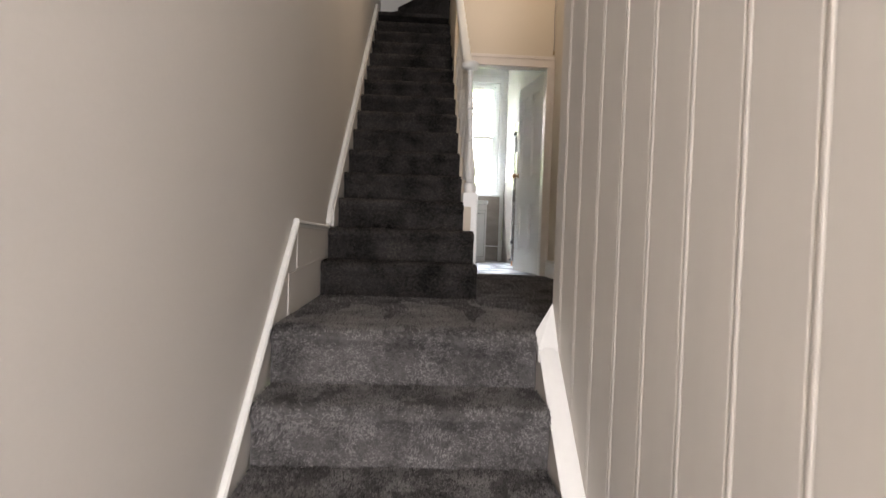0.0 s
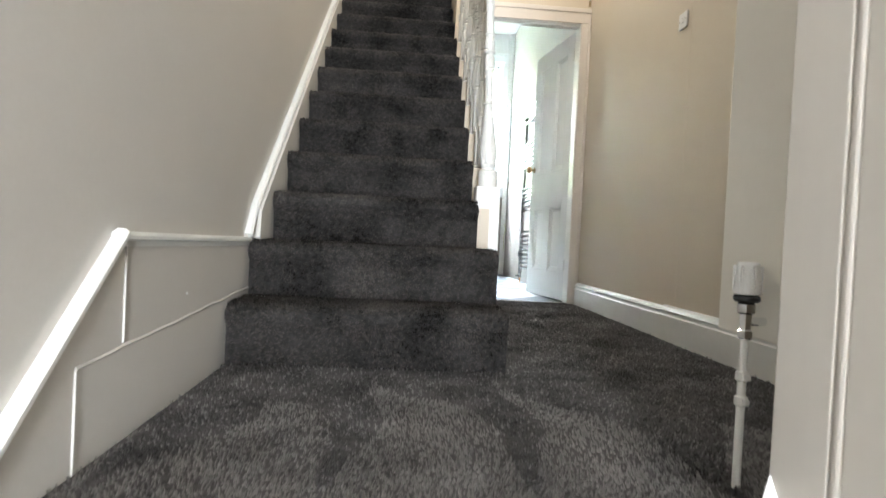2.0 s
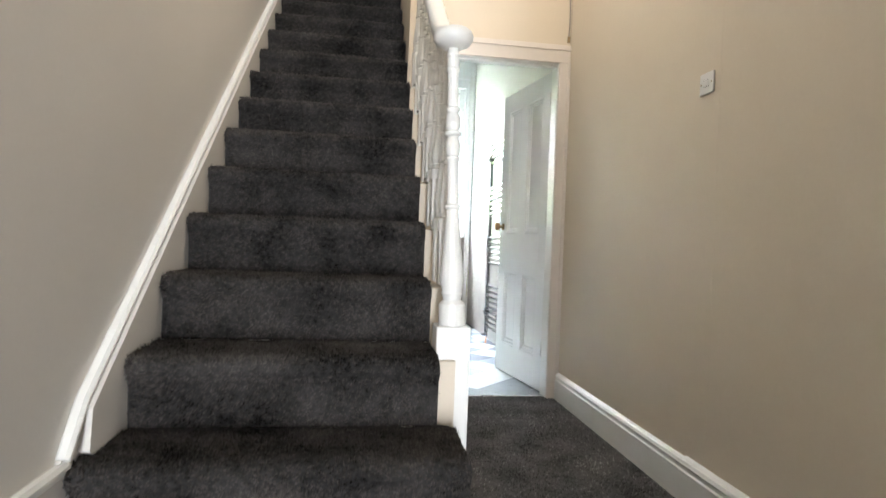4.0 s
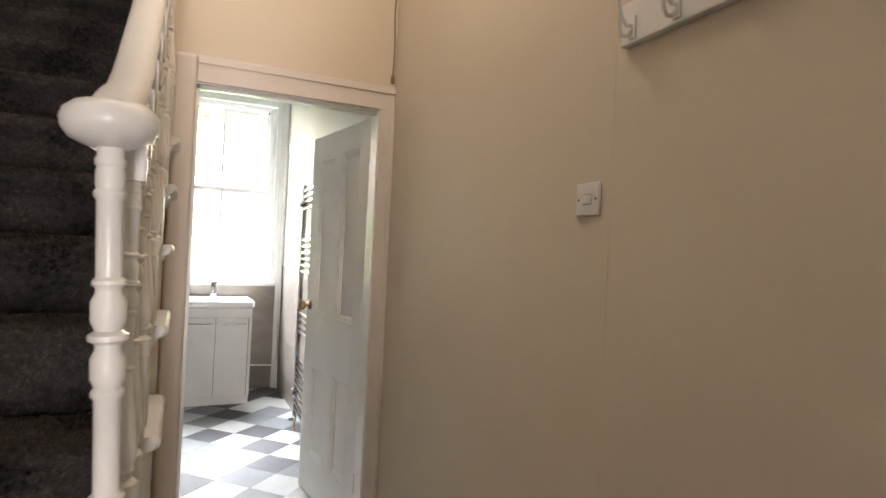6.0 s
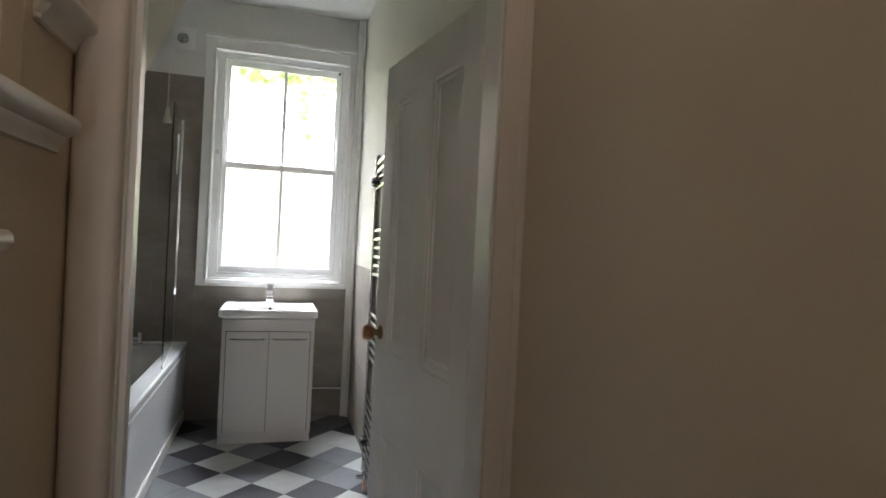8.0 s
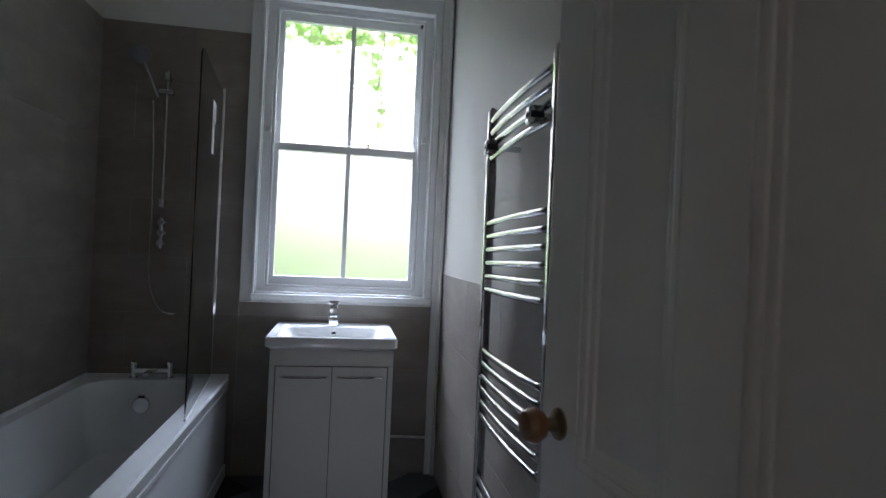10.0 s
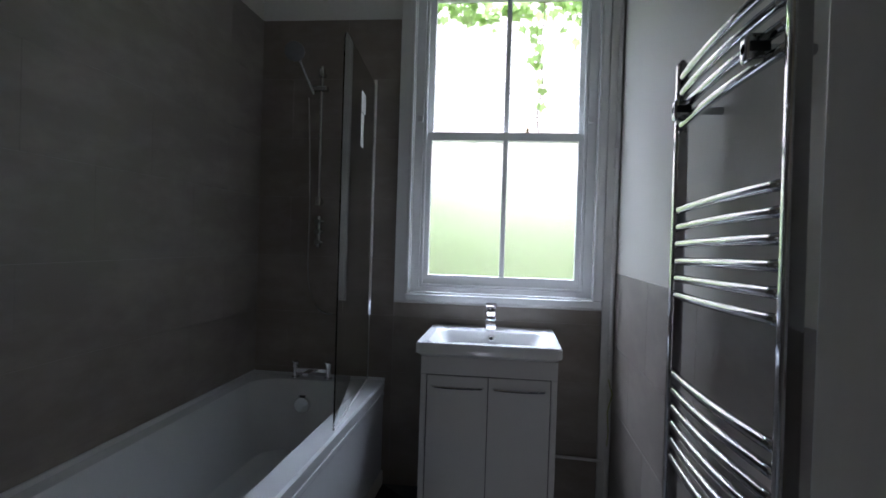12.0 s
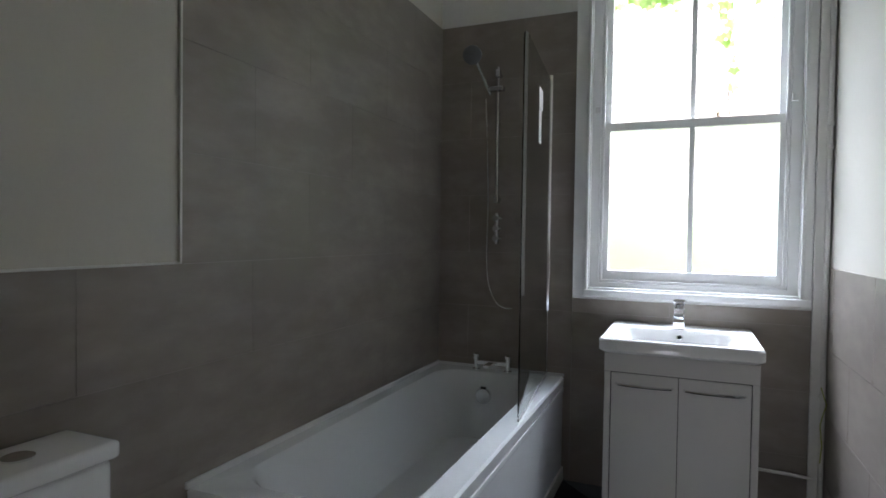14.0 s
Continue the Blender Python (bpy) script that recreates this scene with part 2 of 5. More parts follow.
# ---- hall shell ----
wall("wall_left", LEFT - 0.15, LEFT, -2.6, DOORBACK - 0.06, LOW - 0.1, 5.4, GREYWALL, "smooth stone-coloured painted plaster wall beside the stairs")
structure("wall_left_upper", prism(bmesh.new(), [(DOORBACK - 0.06, soffit(DOORBACK - 0.06) + 0.05), (7.6, soffit(7.6) + 0.05), (7.6, 5.4), (DOORBACK - 0.06, 5.4)], "x", LEFT - 0.15, LEFT), GREYWALL, "smooth stone-coloured painted plaster wall beside the upper stairs", "wall")
wall("wall_front", LEFT - 0.15, 1.0, -2.75, -2.6, LOW - 0.1, 2.9, GREYWALL, "plain painted wall at the front of the hall")
wall("wall_hall_right", RIGHT, RIGHT + 0.15, NOOK - 0.1, DOORBACK, -0.1, 5.4, CREAM, "cream painted plaster wall of the hall")
wall("wall_nook", BOARDS + 0.04, RIGHT, NOOK - 0.10, NOOK, -0.1, 2.9, CREAM, "cream painted return wall behind the radiator")
wall("wall_over_door", 0.345, RIGHT, DOORWALL, DOORBACK, OPEN_T + 0.025, 5.4, CREAM, "cream painted wall above the bathroom door")
wall("wall_door_left", 0.345, OPEN_L - 0.025, DOORWALL, DOORBACK, -0.1, OPEN_T + 0.025, CREAM, "cream painted wall beside the bathroom door")
wall("wall_door_right", OPEN_R + 0.025, RIGHT, DOORWALL, DOORBACK, -0.1, OPEN_T + 0.025, CREAM, "cream painted wall beside the bathroom door")
structure("wall_stairwell", prism(bmesh.new(), [(DOORWALL, soffit(DOORWALL) - 0.02), (7.66, soffit(7.66) - 0.02), (7.66, 3.06), (6.62, 3.06), (6.62, 5.4), (DOORWALL, 5.4)], "x", 0.30, 0.345), CREAM, "painted wall beside the upper stairs", "wall")
structure("stair_soffit", prism(bmesh.new(), [(DOORBACK, soffit(DOORBACK)), (7.68, soffit(7.68)), (7.68, soffit(7.68) + 0.12), (DOORBACK, soffit(DOORBACK) + 0.12)], "x", BATHL, 0.30), CREAM, "sloping cream soffit under the stairs", "ceiling")
wall("wall_stair_end", LEFT, 2.45, 7.45, 7.6, 2.9, 5.4, CEILING, "white painted wall at the head of the stairs")
wall("wall_landing_side", 2.45, 2.6, DOORBACK, 7.6, 3.05, 5.4, CEILING, "white painted wall of the upper landing")
wall("wall_landing_front", RIGHT + 0.15, 2.45, DOORWALL, DOORBACK, 3.05, 5.4, CEILING, "white painted wall of the upper landing")
structure("ceiling_hall", boxed(LEFT, RIGHT, -2.6, 3.05, 2.9, 3.0), CEILING, "white hall ceiling", "ceiling")
structure("ceiling_stairwell", boxed(LEFT - 0.15, 2.6, 3.05, 7.6, 5.4, 5.5), CEILING, "white ceiling above the stairwell", "ceiling")
wall("wall_stairwell_front", LEFT, RIGHT, 3.05, 3.2, 2.9, 5.4, CREAM, "painted wall above the hall ceiling")
structure("floor_lower_hall", boxed(LEFT, BOARDS, -2.6, 1.3, LOW - 0.1, LOW), CARPET, "grey carpeted floor of the lower hall", "floor")
structure("floor_bathroom", boxed(BATHL, BATHR, DOORWALL + 0.03, WINDOWWALL, -0.1, -0.004), GROUT, "bathroom floor of diagonal vinyl tiles", "floor")


def carpet_sheet(x0, x1, y0, y1, z, cell=0.02):
    """A carpet sheet with a gently uneven pile."""
    nx, ny = int((x1 - x0) / cell), int((y1 - y0) / cell)
    verts, faces = [], []
    for j in range(ny + 1):
        for i in range(nx + 1):
            x, y = x0 + (x1 - x0) * i / nx, y0 + (y1 - y0) * j / ny
            verts.append((x, y, z + 0.0025 * noise.noise((x * 7, y * 7, 1)) + 0.0015 * noise.noise((x * 35, y * 35, 5))))
    for j in range(ny):
        for i in range(nx):
            a = j * (nx + 1) + i
            faces.append((a, a + 1, a + nx + 2, a + nx + 1))
    me = bpy.data.meshes.new("carpet")
    me.from_pydata(verts, [], faces)
    bm = bmesh.new()
    bm.from_mesh(me)
    bpy.data.meshes.remove(me)
    rim = [e for e in bm.edges if e.is_boundary]
    low = bmesh.ops.extrude_edge_only(bm, edges=rim)["geom"]
    for v in low:
        if isinstance(v, bmesh.types.BMVert):
            v.co.z = z - 0.08
    bmesh.ops.recalc_face_normals(bm, faces=bm.faces)
    return bm


# landing carpet in the paler copy, its light put into the colour
structure("floor_landing", carpet_sheet(LEFT, RIGHT, 2.10, DOORWALL + 0.028, 0.0), LIT_CARPET, "dark grey carpeted landing floor with brushed pile", "floor", True)


# ---- carpeted steps ----
def step_mesh(x0, x1, nose, z0, z1, back, seed=0):
    """One carpeted step, with a soft rounded nosing."""
    prof = [(nose + 0.030, z0), (nose + 0.028, z0 + 0.05), (nose + 0.028, z1 - 0.085), (nose + 0.020, z1 - 0.068), (nose + 0.004, z1 - 0.052), (nose - 0.004, z1 - 0.034), (nose, z1 - 0.016), (nose + 0.014, z1 - 0.004), (nose + 0.04, z1), (nose + 0.12, z1), (back + 0.03, z1)]
    n = 44
    bm = bmesh.new()
    rows = []
    for i in range(n + 1):
        u = i / n
        x = x0 + (x1 - x0) * u
        near = max(0.0, 1 - min(u, 1 - u) * n / 1.5)
        row = []
        for k, (y, z) in enumerate(prof):
            d = 0.006 * noise.noise((x * 8 + seed, y * 8, z * 8)) + 0.003 * noise.noise((x * 40 + seed, y * 40, z * 40 + 3))
            bulge = 2 < k < 9
            row.append(bm.verts.new((x, y + d + (0.010 * near if bulge else 0), z + (d if k > 4 else 0) - (0.006 * near if k > 5 else 0))))
        row.append(bm.verts.new((x, back + 0.03, z0)))
        rows.append(row)
    for p, q in zip(rows, rows[1:]):
        for a in range(len(p)):
            b = (a + 1) % len(p)
            bm.faces.new((p[a], p[b], q[b], q[a]))
    bm.faces.new(rows[0])
    bm.faces.new(rows[-1][::-1])
    bmesh.ops.recalc_face_normals(bm, faces=bm.faces)
    return bm


steps = thing("entrance_steps", "dark grey carpeted steps between painted strings", "steps", (0, 1.5, LOW), kind="structure")


def step_part(name, bm, mat, label="", smooth=False):
    ob = part(name, bm, mat, steps, label, smooth)
    ob.matrix_parent_inverse = Matrix.Translation((0, -1.5, -LOW))
    return ob


# lower steps take the paler carpet copy, for the stronger light on them
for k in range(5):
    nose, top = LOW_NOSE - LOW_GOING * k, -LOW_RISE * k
    step_part("step", step_mesh(LEFT + 0.013, BOARDS - 0.072, nose, top - LOW_RISE, top, nose + (LOW_GOING if k else 0.09), k * 5.3), LIT_CARPET, smooth=True)


def moulding(bm, line, x0, x1, thick):
    """A rounded capping strip that follows the line of (y, z) points, its top on the line."""
    pts = [Vector((0, y, z)) for y, z in line]
    rows = []
    for i, p in enumerate(pts):
        d = (pts[min(i + 1, len(pts) - 1)] - pts[max(i - 1, 0)]).normalized()
        up = Vector((0, -d.z, d.y))
        sect = [(x0, -thick), (x0, -0.006), (x0 + (x1 - x0) * 0.25, 0.0), (x0 + (x1 - x0) * 0.75, 0.0), (x1, -0.008), (x1, -thick * 0.5), (x1 - (x1 - x0) * 0.35, -thick * 0.62), (x1 - (x1 - x0) * 0.35, -thick)]
        rows.append([bm.verts.new((x, p.y + up.y * h, p.z + up.z * h)) for x, h in sect])
    for p, q in zip(rows, rows[1:]):
        for a in range(len(p)):
            b = (a + 1) % len(p)
            bm.faces.new((p[a], p[b], q[b], q[a]))
    bm.faces.new(rows[0])
    bm.faces.new(rows[-1][::-1])
    bmesh.ops.recalc_face_normals(bm, faces=bm.faces)
    return bm


SLOPE_UP, SLOPE_LOW = 0.782, 0.865
LINE_LOW = [(1.15, 0.426 - SLOPE_LOW * 1.314), (1.8, 0.426 - SLOPE_LOW * 0.664), (2.464, 0.418)]
LINE_UP = [(3.375, 0.412), (3.46, 0.525), (5.0, 0.462 + SLOPE_UP * 1.625), (6.6, 0.462 + SLOPE_UP * 3.225)]
# wall string: one painted board behind the cap, from the lower steps to the head of the stairs
outline = [(1.15, LOW)] + [(y, z - 0.012) for y, z in LINE_LOW] + [(y, z - 0.012) for y, z in LINE_UP] + [(6.6, 2.5), (3.3, 0.0), (2.1, -0.05)]
step_part("wall_string", prism(bmesh.new(), outline, "x", LEFT - 0.002, LEFT + 0.012), GREYWALL, "painted wall string with old paint ridges")
step_part("string_cap", moulding(bmesh.new(), LINE_LOW, LEFT - 0.002, LEFT + 0.026, 0.032), WHITE, "white moulded string cap", True)
step_part("landing_cap", moulding(bmesh.new(), [(2.452, 0.413), (2.9, 0.406), (3.398, 0.400)], LEFT - 0.002, LEFT + 0.024, 0.030), WHITE, "white moulded cap", True)
# old paint ridges over the joints of the string
for a in ((2.484, 2.490, 0.195, 0.385), (2.319, 2.326, 0.0, 0.178)):
    step_part("paint_ridge", boxed(LEFT + 0.010, LEFT + 0.0155, a[0], a[1], a[2], a[3], bevel=0.002), GREYWALL)
ridge = bmesh.new()
pts = [(2.322 + 1.1 * u, 0.180 + 0.042 * u + 0.005 * noise.noise((u * 9, 2, 7))) for u in [i / 24 for i in range(25)]]
tube(ridge, [(LEFT + 0.011, y, z) for y, z in pts], 0.0045, 6)
step_part("paint_ridge", ridge, GREYWALL)
nail = bmesh.new()
lathe(nail, [(0.004, 0), (0.004, 0.002), (0.001, 0.003)], 8, pose(LEFT + 0.012, 2.82, 0.258, 0, 90, 0))
step_part("filled_nail_hole", nail, WHITE)
# string and cap against the boarded wall
R_LINE = [(1.1, 0.055 - 0.93 * 1.0), (1.6, 0.055 - 0.93 * 0.5), (2.05, 0.055 - 0.93 * 0.05)]
step_part("board_string", prism(bmesh.new(), [(1.1, LOW), (1.1, R_LINE[0][1] - 0.01), (2.05, -0.01), (2.098, -0.012), (2.098, -0.3), (1.9, LOW)], "x", BOARDS - 0.068, BOARDS - 0.002), BOARD, "painted string against the boards")
step_part("board_cap", moulding(bmesh.new(), R_LINE, BOARDS - 0.001, BOARDS - 0.074, 0.035), WHITE, "white moulded string cap", True)
bm = bmesh.new()
for z in (0.0, -0.045):
    for x, y, h in ((BOARDS + 0.003, 2.112, 0.118), (BOARDS + 0.003, 1.99, -0.050), (BOARDS - 0.076, 1.99, -0.050), (BOARDS - 0.076, 2.050, 0.010)):
        bm.verts.new((x, y, h + z))
bmesh.ops.convex_hull(bm, input=bm.verts)
step_part("cap_end", bm, WHITE, "white mitred cap end")

stairs = thing("staircase", "dark grey carpeted staircase with white turned balusters", "staircase", (0, 3.2, 0), kind="structure")
HOME = Matrix.Translation((0, -3.2, 0))


def stair_part(name, bm, mat, label="", smooth=False, parent=None):
    ob = part(name, bm, mat, parent or stairs, label, smooth)
    if parent is None:
        ob.matrix_parent_inverse = HOME
    return ob


# upper steps keep the darker carpet colour, for the weaker light there
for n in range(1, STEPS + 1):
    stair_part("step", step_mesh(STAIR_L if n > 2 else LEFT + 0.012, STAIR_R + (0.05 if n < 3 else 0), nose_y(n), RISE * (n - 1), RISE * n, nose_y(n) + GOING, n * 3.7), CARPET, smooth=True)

# winding steps at the top turn towards the landing
PIVOT = (0.29, nose_y(STEPS + 1))
for k in range(3):
    z = RISE * (STEPS + 1 + k)
    a0 = 180 - 30 * k
    ring = [PIVOT] + [(PIVOT[0] + 1.25 * math.cos(radians(a)), PIVOT[1] + 1.25 * math.sin(radians(a))) for a in (a0, a0 - 15, a0 - 30, max(a0 - 45, 90), 90)]
    clean = []
    for x, y in ring:
        p = (max(x, LEFT + 0.02), min(y, 7.44))
        if p not in clean:
            clean.append(p)
    stair_part("winder", prism(bmesh.new(), clean, "z", z - (RISE if k else 0.04), z), CARPET)
structure("floor_upper_landing", boxed(0.30, 2.45, PIVOT[1] + 0.05, 7.45, 3.2, RISE * (STEPS + 4)), CARPET, "grey carpeted upper landing", "floor")
wall("wall_landing_edge", 0.345, 2.45, DOORBACK, PIVOT[1] + 0.05, 3.2, 3.3, CEILING, "plain boxing at the edge of the upper landing")

stair_part("stair_cap", moulding(bmesh.new(), LINE_UP, LEFT - 0.002, LEFT + 0.028, 0.032), WHITE, "white moulded string cap", True)
inner = [(3.60, 0.30), (3.45, 0.40)] + [(y, z - 0.03) for y, z in LINE_UP[1:]] + [(6.6, 2.45)]
stair_part("inner_string", prism(bmesh.new(), inner, "x", LEFT + 0.008, STAIR_L + 0.004), GREYWALL, "painted string beside the treads")

# cut string and spandrel on the hall side
cut = [(3.70, 0.0)]
for n in range(3, 11):
    cut += [(max(nose_y(n) + 0.036, 3.70), RISE * (n - 1) - 0.02), (max(nose_y(n) + 0.036, 3.70), RISE * n - 0.02)]
cut = [(y, z) for y, z in cut if y < DOORWALL]
cut += [(DOORWALL, cut[-1][1]), (DOORWALL, 0.0)]
stair_part("spandrel", prism(bmesh.new(), cut, "x", STAIR_R + 0.002, 0.348), CREAM, "cream painted spandrel under the stairs")


def return_mesh():
    """The moulded return nosing at the open end of a tread, from its nose backwards."""
    bm = bmesh.new()
    sect = [(0.0, 0.0), (0.038, 0.0), (0.044, -0.006), (0.046, -0.015), (0.043, -0.024), (0.035, -0.030), (0.024, -0.034), (0.020, -0.044), (0.012, -0.052), (0.010, -0.060), (0.0, -0.062)]
    loops = []
    for y, grow in ((-0.012, -0.010), (-0.004, 0.0), (0.10, 0.0), (GOING + 0.09, 0.0), (GOING + 0.104, -0.008)):
        loops.append([bm.verts.new((max(x + (grow if x > 0.01 else 0), 0.0), y, z)) for x, z in sect])
    for p, q in zip(loops, loops[1:]):
        for a in range(len(p)):
            b = (a + 1) % len(p)
            bm.faces.new((p[a], p[b], q[b], q[a]))
    bm.faces.new(loops[0])
    bm.faces.new(loops[-1][::-1])
    bmesh.ops.recalc_face_normals(bm, faces=bm.faces)
    return bm


def turned(z0, z1, k):
    """A turned profile between z0 and z1: vase, rings, taper and bulb."""
    h = z1 - z0
    prof = [(0.040, 0), (0.040, 0.075), (0.036, 0.08), (0.027, 0.09), (0.029, 0.105), (0.033, 0.115), (0.030, 0.125), (0.034, 0.145), (0.0365, 0.165), (0.035, 0.19), (0.030, 0.245), (0.0245, 0.31), (0.020, 0.37), (0.0175, 0.412)]
    # rings and bulbs of the upper shaft: (middle, half height, radius)
    for at, half, r in ((0.4265, 0.006, 0.0228), (0.598, 0.006, 0.0205), (0.638, 0.026, 0.0215), (0.688, 0.007, 0.0248), (0.730, 0.026, 0.0218), (0.776, 0.005, 0.0208), (0.918, 0.006, 0.0200), (0.943, 0.016, 0.0182), (0.970, 0.005, 0.0192)):
        prof += [(0.0165, at - half - 0.004), (r, at - half * 0.6), (r, at + half * 0.6), (0.0162, at + half + 0.004)]
    prof.append((0.017, 1.0))
    return [(r * k, z0 + z * h) for r, z in prof]


newel = part("newel_post", boxed(-0.052, 0.050, -0.05, 0.05, 0.0, 0.655, bevel=0.006), WHITE, stairs, "white painted newel post with turned shaft")
newel.matrix_parent_inverse = HOME
newel.location = (0.345, 3.775, 0.0)
lean = Matrix.Translation((0, 0, 0.655)) @ Matrix.Rotation(radians(-1.9), 4, "Y") @ Matrix.Translation((0, 0, -0.655))
shaft = bmesh.new()
lathe(shaft, turned(0.655, 1.485, 1.0), 28, lean)
stair_part("shaft", shaft, WHITE, "", True, newel)
capm = bmesh.new()
lathe(capm, [(0.020, 1.478), (0.034, 1.482), (0.050, 1.490), (0.058, 1.502), (0.060, 1.514), (0.056, 1.526), (0.044, 1.536), (0.025, 1.541), (0.004, 1.542)], 32, lean)
stair_part("cap", capm, WHITE, "flattened white ball cap", True, newel)

RAIL_X = 0.315


def rail_z(y):
    return 1.425 + 0.785 * (y - 3.80) + 0.088 * math.exp(-((y - 3.80) / 0.16) ** 2)


rail_line = [(RAIL_X, 3.79 + 0.055 * i, rail_z(3.79 + 0.055 * i)) for i in range(30)]
bm = bmesh.new()
rows = []
for x, y, z in rail_line:
    rows.append([bm.verts.new((x + 0.034 * math.copysign(abs(math.cos(a)) ** 0.7, math.cos(a)), y, z + 0.032 * math.copysign(abs(math.sin(a)) ** 0.8, math.sin(a)))) for a in [2 * math.pi * k / 16 for k in range(16)]])
for p, q in zip(rows, rows[1:]):
    for a in range(16):
        bm.faces.new((p[a], p[(a + 1) % 16], q[(a + 1) % 16], q[a]))
bm.faces.new(rows[0]), bm.faces.new(rows[-1][::-1])
bmesh.ops.recalc_face_normals(bm, faces=bm.faces)
stair_part("handrail", bm, WHITE, "white painted handrail", True)

first_return = stair_part("return_nosing", return_mesh(), WHITE, "white moulded tread end", True)
first_return.location = (0.345, nose_y(4) + 0.08, RISE * 4 - 0.004)
for n in range(5, 11):
    if nose_y(n) + GOING < DOORWALL + 0.2:
        ob = copy_thing(first_return, Matrix.Translation((0.345, nose_y(n) + 0.08, RISE * n - 0.004)))
for n in range(3, 10):
    for f in (0.16, 0.66):
        y = nose_y(n) + GOING * f
        if y < 3.84 or y > DOORWALL - 0.05:
            continue
        z0, z1 = RISE * n - 0.004, rail_z(y) - 0.02
        bm = boxed(-0.023, 0.023, -0.023, 0.023, 0, 0.17, bevel=0.003)
        lathe(bm, turned(0.17, z1 - z0 - 0.10, 0.68), 14)
        box(bm, -0.017, 0.017, -0.017, 0.017, z1 - z0 - 0.10, z1 - z0 + 0.02, bevel=0.003)
        ob = stair_part("baluster", bm, WHITE, "", True)
        ob.location = (RAIL_X + 0.022, y, z0)

# ---- boarded wall ----
boards = structure("wall_boarded", boxed(BOARDS + 0.012, BOARDS + 0.04, -2.6, NOOK - 0.002, LOW - 0.1, 2.9), BOARD, "cream painted wall of vertical beaded boards", "wall")
PITCH, GROOVE = 0.1955, 0.622
prof = [(0.0, 0.010), (0.004, 0.001), (0.006, 0.0), (PITCH - 0.024, 0.0), (PITCH - 0.0225, 0.004), (PITCH - 0.021, 0.004), (PITCH - 0.019, 0.0), (PITCH - 0.014, -0.0012), (PITCH - 0.009, -0.0012), (PITCH - 0.004, 0.0), (PITCH - 0.002, 0.004), (PITCH, 0.010)]
bm = bmesh.new()
prism(bm, [(BOARDS + d, y) for y, d in prof] + [(BOARDS + 0.012, PITCH), (BOARDS + 0.012, 0.0)], "z", LOW, 2.899)
board_mesh = bpy.data.meshes.new("board")
bm.to_mesh(board_mesh)
bm.free()
board_mesh.materials.append(BOARD)
k = -16
while GROOVE + 0.011 + PITCH * (k + 1) < NOOK + 0.05:
    ob = new("board", board_mesh)
    ob.parent = boards
    ob.location = (0, GROOVE + 0.011 + PITCH * k, 0)
    k += 1
y_last = GROOVE + 0.011 + PITCH * k
part("end_board", boxed(BOARDS - 0.001, BOARDS + 0.04, y_last, NOOK + 0.002, -0.3, 2.899, bevel=0.003), BOARD, boards, "narrow painted end board")

# ---- hall trim ----
def skirting(name, axis, at, a, b, height, thick, side, z=0.0):
    """A skirting board with a moulded top, its back on the plane at."""
    p = [(0, 0), (thick, 0), (thick, height * 0.72), (thick * 0.8, height * 0.75), (thick * 0.8, height * 0.82), (thick * 0.95, height * 0.86), (thick * 0.7, height * 0.93), (thick * 0.3, height * 0.98), (0.001, height)]
    bm = bmesh.new()
    if axis == "y":
        prism(bm, [(at + side * d, z + h) for d, h in p], "y", a, b)
    else:
        prism(bm, [(at + side * d, z + h) for d, h in p], "x", a, b)
    return structure(name, bm, WHITE, "white painted skirting board", "skirting")


skirting("baseboard_hall", "y", RIGHT, 4.0, DOORWALL - 0.02, 0.158, 0.022, -1)
skirting("baseboard_hall_near", "y", RIGHT, NOOK, 4.0, 0.165, 0.032, -1)
skirting("baseboard_nook", "x", NOOK, BOARDS + 0.04, RIGHT - 0.033, 0.165, 0.02, 1)

door_frame = structure("trim_door_frame", boxed(OPEN_L - 0.02, OPEN_L, DOORWALL - 0.002, DOORBACK + 0.002, 0, OPEN_T), WHITE, "white painted door lining and architrave", "door frame")
part("lining", boxed(OPEN_R, OPEN_R + 0.02, DOORWALL - 0.002, DOORBACK + 0.002, 0, OPEN_T), WHITE, door_frame)
part("lining", boxed(OPEN_L - 0.02, OPEN_R + 0.02, DOORWALL - 0.002, DOORBACK + 0.002, OPEN_T, OPEN_T + 0.02), WHITE, door_frame)
part("door_stop", boxed(OPEN_L, OPEN_L + 0.012, DOORWALL + 0.02, DOORBACK - 0.045, 0, OPEN_T), WHITE, door_frame)
part("door_stop", boxed(OPEN_L, OPEN_R, DOORWALL + 0.02, DOORBACK - 0.045, OPEN_T - 0.012, OPEN_T), WHITE, door_frame)


def architrave(x0, x1, z0, z1, upright=True, front=DOORWALL):
    """A strip with a raised outer edge and an inner bead."""
    bm = bmesh.new()
    box(bm, x0, x1, front - 0.016, front, z0, z1, bevel=0.002)
    if upright:
        w = x1 - x0
        lo, hi = (x0, x0 + w * 0.3) if x0 < 0.6 else (x1 - w * 0.3, x1)
        box(bm, lo, hi, front - 0.024, front - 0.015, z0, z1, bevel=0.003)
    else:
        box(bm, x0, x1, front - 0.024, front - 0.015, z1 - (z1 - z0) * 0.3, z1, bevel=0.003)
    return bm


part("architrave", boxed(0.350, OPEN_L - 0.002, DOORWALL - 0.045, DOORWALL + 0.01, 0, OPEN_T + 0.106, bevel=0.024, segments=6), TRIM, door_frame, "rounded painted post beside the stairs", True)
part("architrave", architrave(OPEN_R + 0.004, RIGHT - 0.001, 0, OPEN_T + 0.004), TRIM, door_frame)
